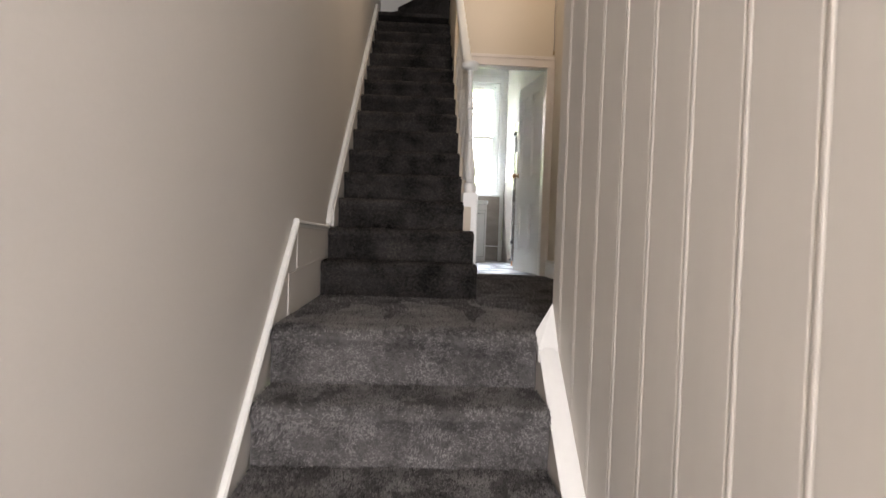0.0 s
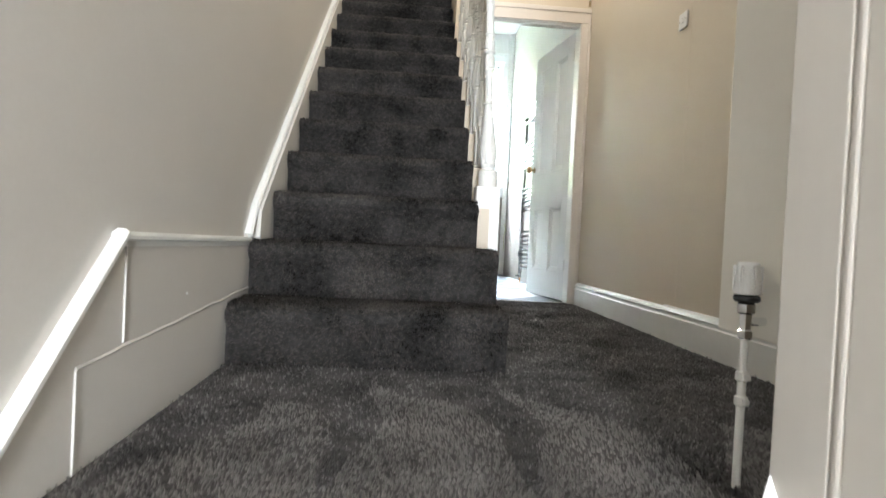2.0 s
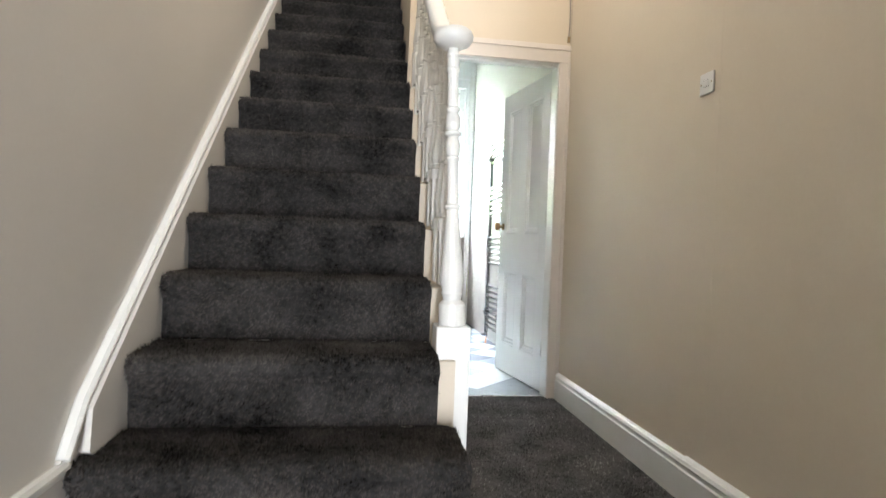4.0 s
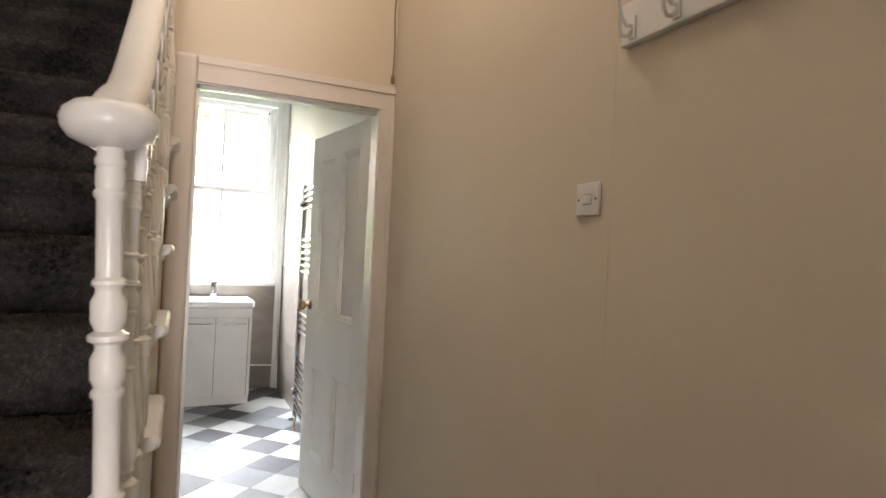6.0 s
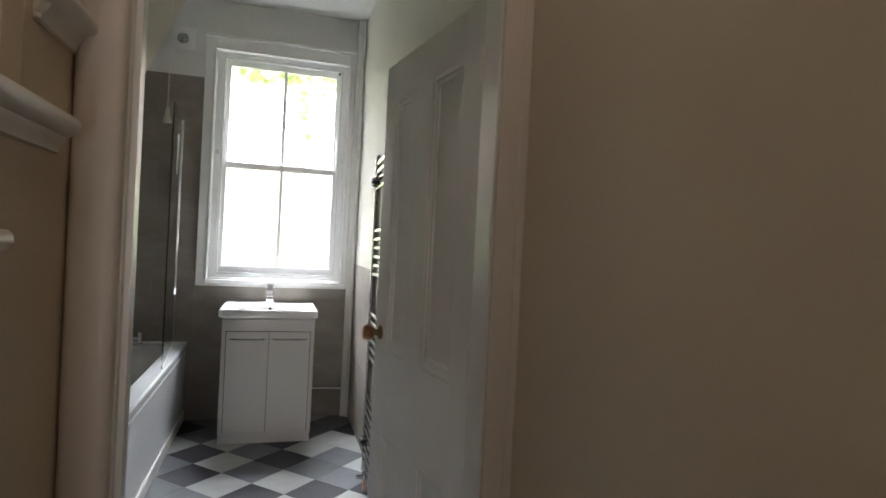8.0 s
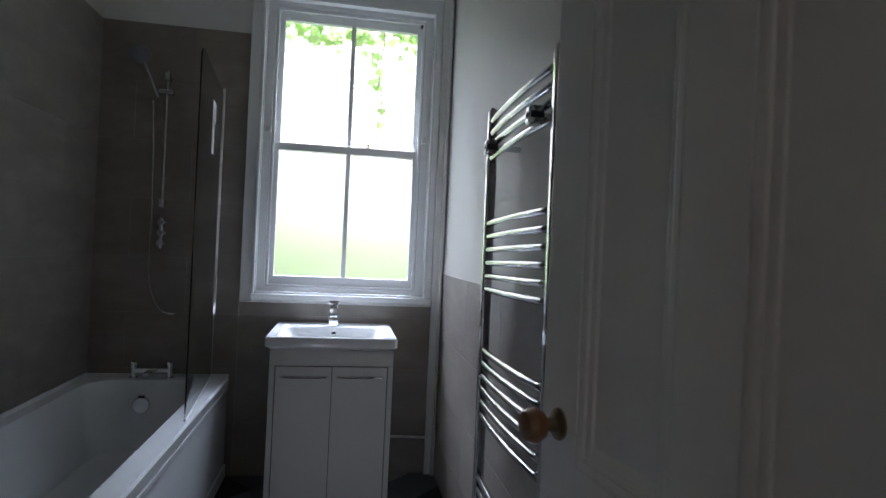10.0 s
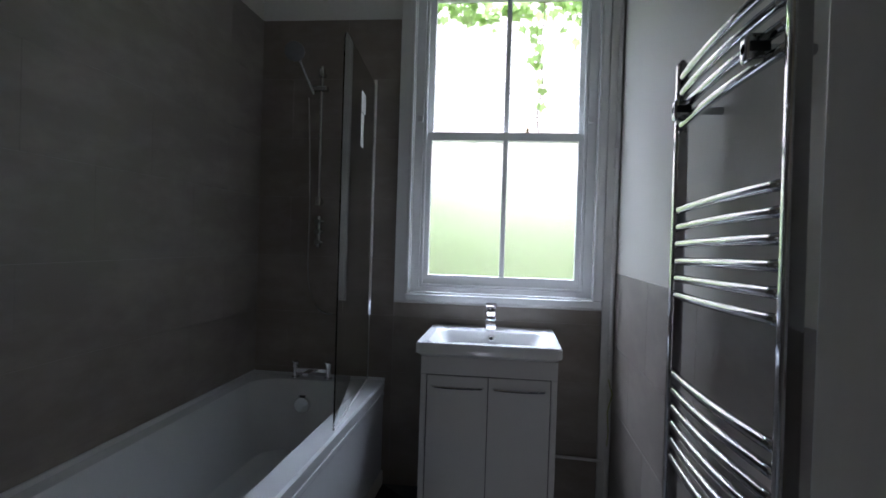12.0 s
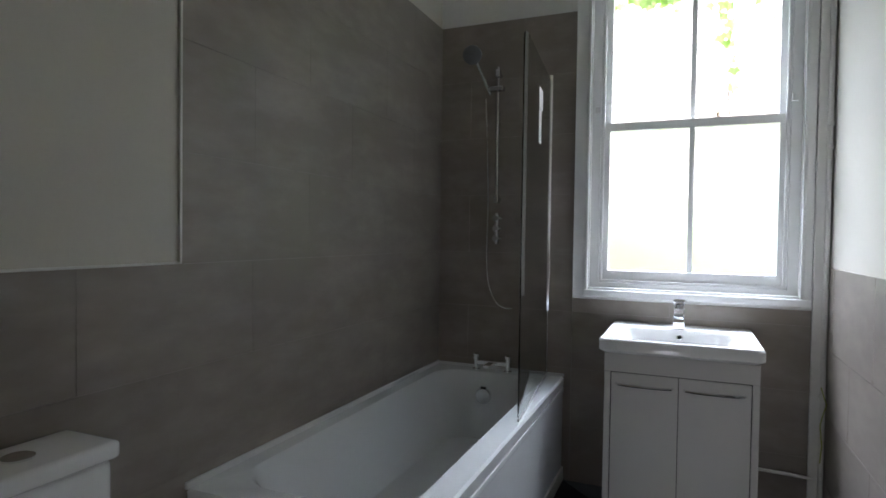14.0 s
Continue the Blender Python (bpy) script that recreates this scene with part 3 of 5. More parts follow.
part("architrave", architrave(OPEN_L, RIGHT - 0.001, OPEN_T + 0.005, OPEN_T + 0.108, False), TRIM, door_frame)

# ---- bathroom door, standing open ----
DW, DH, DT = 0.728, 1.972, 0.038
door = thing("door_bathroom", "open white painted four-panel door with a wooden knob", "door", (OPEN_R + 0.004, DOORBACK + 0.010, 0.008))
door.rotation_euler = (0, 0, radians(99.0))
STILE, MUNT = 0.105, 0.10
holes = []
for z0, z1 in ((0.20, 0.70), (0.975, 1.845)):
    holes += [(STILE, DW / 2 - MUNT / 2, z0, z1), (DW / 2 + MUNT / 2, DW - STILE, z0, z1)]
bm = bmesh.new()
box(bm, 0, STILE, -DT, 0, 0, DH, bevel=0.002)
box(bm, DW - STILE, DW, -DT, 0, 0, DH, bevel=0.002)
for z0, z1 in ((0, 0.20), (0.70, 0.975), (1.845, DH)):
    box(bm, STILE, DW - STILE, -DT, 0, z0, z1)
for z0, z1 in ((0.20, 0.70), (0.975, 1.845)):
    box(bm, DW / 2 - MUNT / 2, DW / 2 + MUNT / 2, -DT, 0, z0, z1)
part("leaf", bm, GLOSS, door)
for x0, x1, z0, z1 in holes:
    bm = boxed(x0 - 0.004, x1 + 0.004, -DT + 0.013, -0.013, z0 - 0.004, z1 + 0.004)
    panel = part("panel", bm, GLOSS, door)
    bm = bmesh.new()
    for y0, y1 in ((-DT + 0.001, -DT + 0.014), (-0.014, -0.001)):
        for a in ((x0, x0 + 0.018, z0, z1), (x1 - 0.018, x1, z0, z1), (x0, x1, z0, z0 + 0.018), (x0, x1, z1 - 0.018, z1)):
            box(bm, a[0], a[1], y0, y1, a[2], a[3], bevel=0.005)
        deep = (-DT + 0.007, -DT + 0.014) if y0 < -DT / 2 else (-0.014, -0.007)
        for a in ((x0 + 0.016, x0 + 0.032, z0 + 0.016, z1 - 0.016), (x1 - 0.032, x1 - 0.016, z0 + 0.016, z1 - 0.016), (x0 + 0.016, x1 - 0.016, z0 + 0.016, z0 + 0.034), (x0 + 0.016, x1 - 0.016, z1 - 0.032, z1 - 0.016)):
            box(bm, a[0], a[1], deep[0], deep[1], a[2], a[3], bevel=0.003)
    # the reeded sill of the panel
    reed = [(-0.014, 0.0), (-0.002, 0.0), (-0.002, 0.009), (-0.005, 0.013), (-0.005, 0.022), (-0.008, 0.026), (-0.008, 0.035), (-0.011, 0.040), (-0.014, 0.046)]
    prism(bm, [(d, z0 + h) for d, h in reed], "x", x0 + 0.004, x1 - 0.004)
    prism(bm, [(-DT - d, z0 + h) for d, h in reed], "x", x0 + 0.004, x1 - 0.004)
    part("panel_moulding", bm, GLOSS, panel)
for y, s in ((0.0, 1), (-DT, -1)):
    rose = bmesh.new()
    m = pose(DW - 0.055, y, 1.030, -90 * s, 0, 0)
    lathe(rose, [(0.026, 0), (0.026, 0.004), (0.022, 0.007), (0.012, 0.010), (0.010, 0.028)], 24, m)
    handle = part("door_knob", rose, BRASS, door, "aged brass rose and neck", True)
    knob = bmesh.new()
    lathe(knob, [(0.010, 0.026), (0.022, 0.031), (0.028, 0.042), (0.028, 0.052), (0.022, 0.062), (0.006, 0.066)], 24, m)
    part("grip", knob, KNOBWOOD, handle, "turned wooden grip", True)
for z in (0.22, 1.02, 1.76):
    bm = bmesh.new()
    lathe(bm, [(0.006, z), (0.006, z + 0.085)], 10, pose(-0.001, 0.004, 0))
    box(bm, -0.0015, 0.0005, -0.034, 0.0, z, z + 0.085)
    part("hinge", bm, WHITE, door, "painted-over hinge")

# ---- hall fittings ----
rail_thing = thing("coat_rail", "white painted coat rail with curled double hooks", "coat rail", (RIGHT, 3.5, 1.86))
part("back_board", boxed(-0.020, 0.0, -0.23, 0.362, -0.045, 0.045, bevel=0.004), WHITE, rail_thing)


def hook_mesh():
    bm = bmesh.new()
    up = [(-0.022, 0, 0.0), (-0.034, 0, -0.004), (-0.050, 0, 0.008), (-0.056, 0, 0.030), (-0.062, 0, 0.055), (-0.078, 0, 0.075), (-0.090, 0, 0.082)]
    low = [(-0.022, 0, -0.012), (-0.034, 0, -0.026), (-0.048, 0, -0.028), (-0.056, 0, -0.014), (-0.057, 0, -0.004)]
    tube(bm, up, 0.0045, 8)
    tube(bm, low, 0.0045, 8)
    box(bm, -0.025, -0.019, -0.010, 0.010, -0.030, 0.018, bevel=0.003)
    bmesh.ops.create_icosphere(bm, subdivisions=2, radius=0.007, matrix=Matrix.Translation((-0.091, 0, 0.083)))
    return bm


for y in (0.325, 0.205, 0.085, -0.05, -0.17):
    ob = part("hook", hook_mesh(), WHITE, rail_thing, smooth=True)
    ob.location = (0, y, -0.008)
for y in (0.02, -0.2, 0.345):
    bm = bmesh.new()
    lathe(bm, [(0.004, 0), (0.004, 0.0015), (0.001, 0.002)], 10, pose(-0.020, y, 0.0, 0, -90, 0))
    part("screw", bm, BRASS, rail_thing)

for y in (3.218, 3.895):
    structure("trim_wall_joint", boxed(RIGHT - 0.0006, RIGHT + 0.001, y - 0.002, y + 0.002, 0.17, 2.6), CREAM, "faint raised joint in the painted wall lining", "trim")
plate = thing("light_switch", "square white plastic double light switch with brass screws", "light switch", (RIGHT, 3.9645, 1.4995))
part("plate", boxed(-0.008, 0.0, -0.040, 0.040, -0.038, 0.038, bevel=0.003), PLASTIC, plate)
for y in (-0.0085, 0.0085):
    part("rocker_recess", boxed(-0.0086, -0.007, y - 0.0075, y + 0.0075, -0.0122, 0.0122), BLACK, plate, "dark slot round the rocker")
    rocker = boxed(-0.0099, -0.0075, y - 0.0080, y + 0.0080, -0.0112, 0.0112, bevel=0.001)
    bmesh.ops.rotate(rocker, verts=rocker.verts, cent=(-0.009, y, 0), matrix=Matrix.Rotation(radians(2), 3, "Y"))
    part("rocker", rocker, PLASTIC, plate)
for y in (-0.0305, 0.0305):
    bm = bmesh.new()
    lathe(bm, [(0.0034, 0), (0.0034, 0.0012), (0.0012, 0.0016)], 12, pose(-0.0078, y, 0.0, 0, -90, 0))
    part("screw", bm, BRASS, plate)

cable = thing("cable", "thin painted cable clipped in the corner above the door", "cable", (RIGHT - 0.014, DOORWALL - 0.006, 2.12))
bm = bmesh.new()
tube(bm, [(0.003 * math.sin(i * 0.9), 0.001 * math.cos(i * 1.7), 0.035 + i * 0.06) for i in range(46)], 0.004, 7)
part("flex", bm, material("grey_flex", (0.28, 0.25, 0.22), 0.5, scale=8), cable)
part("end_box", boxed(-0.008, 0.008, -0.004, 0.006, 0.0, 0.036, bevel=0.002), BRASS, cable)

rad = thing("hall_radiator", "white panel radiator with a thermostatic valve", "radiator", (0.66, NOOK, 0.0))
RADW, RZ0, RZ1 = 0.53, 0.272, 1.02
bm = boxed(0.012, RADW, 0.352, 0.367, RZ0, RZ1, bevel=0.005)
for i in range(14):
    box(bm, 0.03 + i * 0.035, 0.045 + i * 0.035, 0.363, 0.372, RZ0 + 0.04, RZ1 - 0.04, bevel=0.003, segments=1)
part("front_panel", bm, WHITE, rad)
part("back_panel", boxed(0.012, RADW, 0.165, 0.180, RZ0, RZ1, bevel=0.005), WHITE, rad)
part("side_panel", boxed(0.0, 0.010, 0.150, 0.378, RZ0 - 0.004, RZ1 + 0.004, bevel=0.003), RADIATOR, rad, "flat cream-white end panel")
part("top_grille", boxed(0.0, RADW, 0.150, 0.378, RZ1 + 0.005, RZ1 + 0.012, bevel=0.002), WHITE, rad)
part("bracket", boxed(0.10, 0.13, 0.0, 0.166, RZ0 + 0.1, RZ1 - 0.1), WHITE, rad)
valve = thing("radiator_valve", "white thermostatic valve head on a chrome valve and painted pipe", "radiator valve", (0.617, 2.325, 0.0))
bm = bmesh.new()
lathe(bm, [(0.018, 0.352), (0.0235, 0.356), (0.0235, 0.370), (0.021, 0.395), (0.0185, 0.410), (0.017, 0.412), (0.010, 0.4125)], 20)
head = part("head", bm, PLASTIC, valve, "white ribbed valve head", True)
for a in range(0, 360, 60):
    rib = boxed(-0.0022, 0.0022, 0.0190, 0.0245, 0.360, 0.406, bevel=0.001)
    bmesh.ops.rotate(rib, verts=rib.verts, cent=(0, 0, 0), matrix=Matrix.Rotation(radians(a), 3, "Z"))
    part("rib", rib, PLASTIC, head)
bm = bmesh.new()
lathe(bm, [(0.019, 0.340), (0.0225, 0.343), (0.0225, 0.350), (0.018, 0.353)], 20)
part("collar", bm, BLACK, valve, "black collar", True)
bm = bmesh.new()
lathe(bm, [(0.010, 0.272), (0.014, 0.275), (0.014, 0.288), (0.010, 0.290), (0.012, 0.318), (0.017, 0.321), (0.017, 0.336), (0.012, 0.341)], 6)
tube(bm, [(0.0, 0, 0.305), (0.036, 0, 0.305)], 0.008, 10)
part("body", bm, CHROME, valve, "chrome valve body")
bm = bmesh.new()
lathe(bm, [(0.0075, 0.0), (0.0075, 0.274)], 14)
pipe = part("pipe", bm, WHITE, valve, "", True)
for z in (0.160, 0.205):
    bm = bmesh.new()
    lathe(bm, [(0.008, z - 0.010), (0.0115, z - 0.007), (0.0115, z + 0.007), (0.008, z + 0.010)], 12)
    box(bm, -0.004, 0.004, -0.02, 0.0, z - 0.005, z + 0.005)
    part("pipe_clip", bm, WHITE, pipe)

# ---- bathroom shell ----
wall("wall_bath_left", BATHL - 0.15, BATHL, DOORWALL, WINDOWWALL + 0.25, -0.1, BATHTOP, BATHWALL, "pale painted bathroom wall above the tiles")
wall("wall_bath_right", BATHR, BATHR + 0.15, DOORBACK, WINDOWWALL + 0.25, -0.1, BATHTOP, BATHWALL, "pale painted bathroom wall above the tiles")
wall("wall_bath_hall", BATHL, 0.345, DOORBACK - 0.06, DOORBACK, -0.1, soffit(DOORBACK) + 0.1, BATHWALL, "painted bathroom wall beside the door")
wall("wall_bath_over_door", 0.345, BATHR, DOORBACK, DOORBACK + 0.02, 2.06, BATHTOP, BATHWALL, "painted bathroom wall above the door")
for nm, a in (("wall_window_left", (BATHL, WIN_L, WINDOWWALL, WINDOWWALL + 0.25, -0.1, 4.2)), ("wall_window_right", (WIN_R, BATHR, WINDOWWALL, WINDOWWALL + 0.25, -0.1, 4.2)),
              ("wall_window_below", (WIN_L, WIN_R, WINDOWWALL, WINDOWWALL + 0.25, -0.1, WIN_B)), ("wall_window_above", (WIN_L, WIN_R, WINDOWWALL, WINDOWWALL + 0.25, WIN_T, 4.2))):
    wall(nm, *a, CEILING, "pale painted wall round the bathroom window")
structure("ceiling_bathroom", boxed(0.345, BATHR, DOORBACK, WINDOWWALL, BATHTOP, BATHTOP + 0.12), CEILING, "white bathroom ceiling", "ceiling")
structure("ceiling_bathroom_far", boxed(BATHL, 0.345, 7.6, WINDOWWALL, BATHTOP, BATHTOP + 0.12), CEILING, "white bathroom ceiling", "ceiling")

# ---- window ----
window = structure("window_bathroom", boxed(WIN_L, WIN_L + 0.045, WINDOWWALL + 0.02, WINDOWWALL + 0.20, WIN_B, WIN_T), GLOSS, "white painted sliding sash window with obscured lower panes", "window")
part("frame_side", boxed(WIN_R - 0.045, WIN_R, WINDOWWALL + 0.02, WINDOWWALL + 0.20, WIN_B, WIN_T), GLOSS, window)
part("frame_head", boxed(WIN_L + 0.045, WIN_R - 0.045, WINDOWWALL + 0.02, WINDOWWALL + 0.20, WIN_T - 0.035, WIN_T), GLOSS, window)
part("frame_sill", boxed(WIN_L + 0.045, WIN_R - 0.045, WINDOWWALL + 0.02, WINDOWWALL + 0.26, WIN_B, WIN_B + 0.035), GLOSS, window)
for x0, x1 in ((WIN_L + 0.045, WIN_L + 0.062), (WIN_R - 0.062, WIN_R - 0.045)):
    part("staff_bead", boxed(x0, x1, WINDOWWALL + 0.028, WINDOWWALL + 0.048, WIN_B + 0.035, WIN_T - 0.035, bevel=0.004), GLOSS, window)
part("staff_bead", boxed(WIN_L + 0.045, WIN_R - 0.045, WINDOWWALL + 0.028, WINDOWWALL + 0.048, WIN_T - 0.055, WIN_T - 0.035, bevel=0.004), GLOSS, window)
part("staff_bead", boxed(WIN_L + 0.045, WIN_R - 0.045, WINDOWWALL + 0.028, WINDOWWALL + 0.048, WIN_B + 0.035, WIN_B + 0.050, bevel=0.004), GLOSS, window)
for x0, x1, bead in ((WIN_L - 0.081, WIN_L - 0.004, (WIN_L - 0.020, WIN_L - 0.004)), (WIN_R + 0.002, WIN_R + 0.050, (WIN_R + 0.002, WIN_R + 0.016))):
    bm = boxed(x0, x1, WINDOWWALL - 0.022, WINDOWWALL + 0.022, 0.985, WIN_T + 0.10, bevel=0.004)
    box(bm, bead[0], bead[1], WINDOWWALL - 0.032, WINDOWWALL - 0.020, 1.028, WIN_T + 0.008, bevel=0.004)
    part("architrave", bm, GLOSS, window)
bm = boxed(WIN_L - 0.004, WIN_R + 0.002, WINDOWWALL - 0.022, WINDOWWALL + 0.022, WIN_T - 0.010, WIN_T + 0.10, bevel=0.003)
box(bm, WIN_L - 0.020, WIN_R + 0.016, WINDOWWALL - 0.032, WINDOWWALL - 0.020, WIN_T - 0.010, WIN_T + 0.008, bevel=0.004)
box(bm, WIN_L - 0.085, WIN_R + 0.054, WINDOWWALL - 0.036, WINDOWWALL - 0.018, WIN_T + 0.078, WIN_T + 0.102, bevel=0.005)
part("architrave", bm, GLOSS, window)
bm = boxed(WIN_L - 0.020, WIN_R + 0.048, WINDOWWALL - 0.040, WINDOWWALL + 0.03, 0.992, 1.028, bevel=0.006)
box(bm, WIN_L - 0.014, WIN_R + 0.010, WINDOWWALL - 0.014, WINDOWWALL + 0.03, 1.026, 1.040, bevel=0.004)
part("window_board", bm, GLOSS, window)


def sash(name, x0, x1, z0, z1, y, bottom, top, mat, label):
    """A sash with one upright bar and two panes."""
    s, mid = 0.038, 0.735
    bm = boxed(x0, x0 + s, y, y + 0.042, z0, z1, bevel=0.003)
    box(bm, x1 - s, x1, y, y + 0.042, z0, z1, bevel=0.003)
    box(bm, x0 + s - 0.002, x1 - s + 0.002, y, y + 0.042, z0, z0 + bottom, bevel=0.003)
    box(bm, x0 + s - 0.002, x1 - s + 0.002, y, y + 0.042, z1 - top, z1, bevel=0.003)
    box(bm, mid - 0.013, mid + 0.013, y + 0.002, y + 0.038, z0 + bottom - 0.002, z1 - top + 0.002, bevel=0.005)
    ob = part(name, bm, GLOSS, window, label)
    for a, b in ((x0 + s, mid - 0.013), (mid + 0.013, x1 - s)):
        p = part("pane", boxed(a - 0.004, b + 0.004, y + 0.018, y + 0.022, z0 + bottom - 0.004, z1 - top + 0.004), mat, ob)
        p.visible_shadow = False
    return ob


SX0 = WIN_L + 0.050
sash("lower_sash", SX0, WIN_R - 0.047, WIN_B + 0.036, 1.894, WINDOWWALL + 0.050, 0.062, 0.042, FROST, "lower sash with rippled obscure glass")
sash("upper_sash", SX0, WIN_R - 0.047, 1.857, WIN_T - 0.036, WINDOWWALL + 0.096, 0.042, 0.048, CLEAR, "upper sash with clear glass")
bm = boxed(0.835, 0.860, WINDOWWALL + 0.058, WINDOWWALL + 0.08, 1.894, 1.901, bevel=0.002)
lathe(bm, [(0.005, 1.900), (0.005, 1.909), (0.008, 1.913), (0.008, 1.919), (0.003, 1.923)], 12, pose(0.848, WINDOWWALL + 0.068, 0))
part("sash_stop", bm, BRASS, window, "small brass sash fastener")
for x in (WIN_L + 0.030, WIN_R - 0.030):
    part("sash_lock", boxed(x - 0.014, x + 0.014, WINDOWWALL + 0.002, WINDOWWALL + 0.022, 1.94, 1.975, bevel=0.004), PLASTIC, window, "white plastic travel stop")
part("corner_catch", boxed(WIN_R - 0.075, WIN_R - 0.047, WINDOWWALL + 0.03, WINDOWWALL + 0.05, WIN_T - 0.07, WIN_T - 0.045), BLACK, window, "black catch")

# ---- wall tiles ----
def tile_wall(parent, axis, at, a0, a1, z0, z1, side, w, rows, shift=0.0, bond=0.5, gap=0.001):
    """Tiles on the plane axis = at, over a0..a1, in the rows given by their heights; joints stay open over the grout bed."""
    depth = 0.0035
    for r, (lo, hi) in enumerate(rows):
        x = a0 + (shift + bond * r) % 1.0 * w - w
        while x < a1:
            lo_x, hi_x = max(x, a0) + gap / 2, min(x + w, a1) - gap / 2
            if hi_x - lo_x > 0.01:
                d0, d1 = sorted((at, at + side * depth))
                l, h = lo + gap / 2, hi - gap / 2
                bm = boxed(d0, d1, lo_x, hi_x, l, h) if axis == "x" else boxed(lo_x, hi_x, d0, d1, l, h)
                ob = part("tile", bm, TILE, parent)
            x += w


def bed(name, x0, x1, y0, y1, z0, z1, label):
    return structure(name, boxed(x0, x1, y0, y1, z0, z1), GROUT, label, "tiling")


ROWS = [(0.0, 0.301), (0.301, 0.603), (0.603, 0.905), (0.905, 1.207)]
HIGH = ROWS + [(1.207, 1.525), (1.525, 1.843), (1.843, 2.161), (2.161, 2.479)]
TILE_EDGE = 6.795
b = bed("tiles_left_low", BATHL - 0.002, BATHL + 0.003, DOORBACK, WINDOWWALL, 0, 1.206, "dark taupe stone-effect tiles to half height")
tile_wall(b, "x", BATHL + 0.002, DOORBACK, WINDOWWALL - 0.002, 0, 1.207, 1, 0.60, ROWS, 0.16)
b = bed("tiles_left_high", BATHL - 0.002, BATHL + 0.003, TILE_EDGE, WINDOWWALL, 1.2065, 2.478, "dark taupe stone-effect tiles round the bath")
tile_wall(b, "x", BATHL + 0.002, TILE_EDGE, WINDOWWALL - 0.002, 1.207, 2.479, 1, 0.60, HIGH[4:], 0.0)
b = bed("tiles_window_left", BATHL + 0.0057, WIN_L - 0.083, WINDOWWALL - 0.003, WINDOWWALL + 0.002, 0, 2.478, "dark taupe stone-effect tiles at the shower end")
tile_wall(b, "y", WINDOWWALL - 0.002, BATHL + 0.0057, WIN_L - 0.082, 0, 2.479, -1, 0.60, HIGH, 0.3)
b = bed("tiles_window_low", WIN_L - 0.082, BATHR - 0.0057, WINDOWWALL - 0.003, WINDOWWALL + 0.002, 0, 0.977, "dark taupe stone-effect tiles under the window")
tile_wall(b, "y", WINDOWWALL - 0.002, WIN_L - 0.082, BATHR - 0.0057, 0, 0.977, -1, 0.60, [(0.0, 0.301), (0.301, 0.603), (0.603, 0.905), (0.905, 0.976)], 0.3)
b = bed("tiles_right", BATHR - 0.003, BATHR + 0.002, DOORBACK + 0.02, WINDOWWALL - 0.0057, 0, 1.176, "grey stone-effect tiles to half height")
tile_wall(b, "x", BATHR - 0.002, DOORBACK + 0.02, WINDOWWALL - 0.0057, 0, 1.178, -1, 0.60, [(0, 0.212), (0.212, 0.512), (0.512, 0.812), (0.812, 1.177)], 0.53, gap=0.003)
bm = boxed(BATHL + 0.002, BATHL + 0.009, TILE_EDGE - 0.008, TILE_EDGE, 1.209, 2.479, bevel=0.002)
structure("trim_tile_edge", bm, WHITE, "thin pale tile edging strip", "trim")
structure("trim_tile_top", boxed(BATHL + 0.002, BATHL + 0.009, DOORBACK, TILE_EDGE, 1.208, 1.214, bevel=0.002), WHITE, "thin pale tile edging strip", "trim")

# ---- floor tiles ----
HALF = 0.1695
CENTRE = (0.823, 7.80)
KNOWN = {(0, 0): 0, (-2, -1): 0, (-2, 1): 0, (-1, 2): 0, (-1, -1): 2, (-1, 1): 2, (-2, 0): 2, (-1, 0): 1, (0, 1): 1, (0, -1): 1, (0, 2): 1, (-3, 0): 1, (-3, 1): 1, (-2, 2): 2, (-3, 2): 1, (0, -2): 2, (1, 0): 2, (1, 1): 1, (1, -1): 0, (-1, -2): 0, (-2, -2): 1, (-1, 3): 2, (0, 3): 0}
tile_mesh = []
for mat in (VINYL_DARK, VINYL_GREY, VINYL_PALE):
    bm = bmesh.new()
    r = HALF - 0.0012
    prism(bm, [(-r, 0), (0, -r), (r, 0), (0, r)], "z", -0.004, 0.0)
    me = bpy.data.meshes.new("tile")
    bm.to_mesh(me)
    bm.free()
    me.materials.append(mat)
    tile_mesh.append(me)
floor_bath = bpy.data.objects["floor_bathroom"]
pick = random.Random(5)
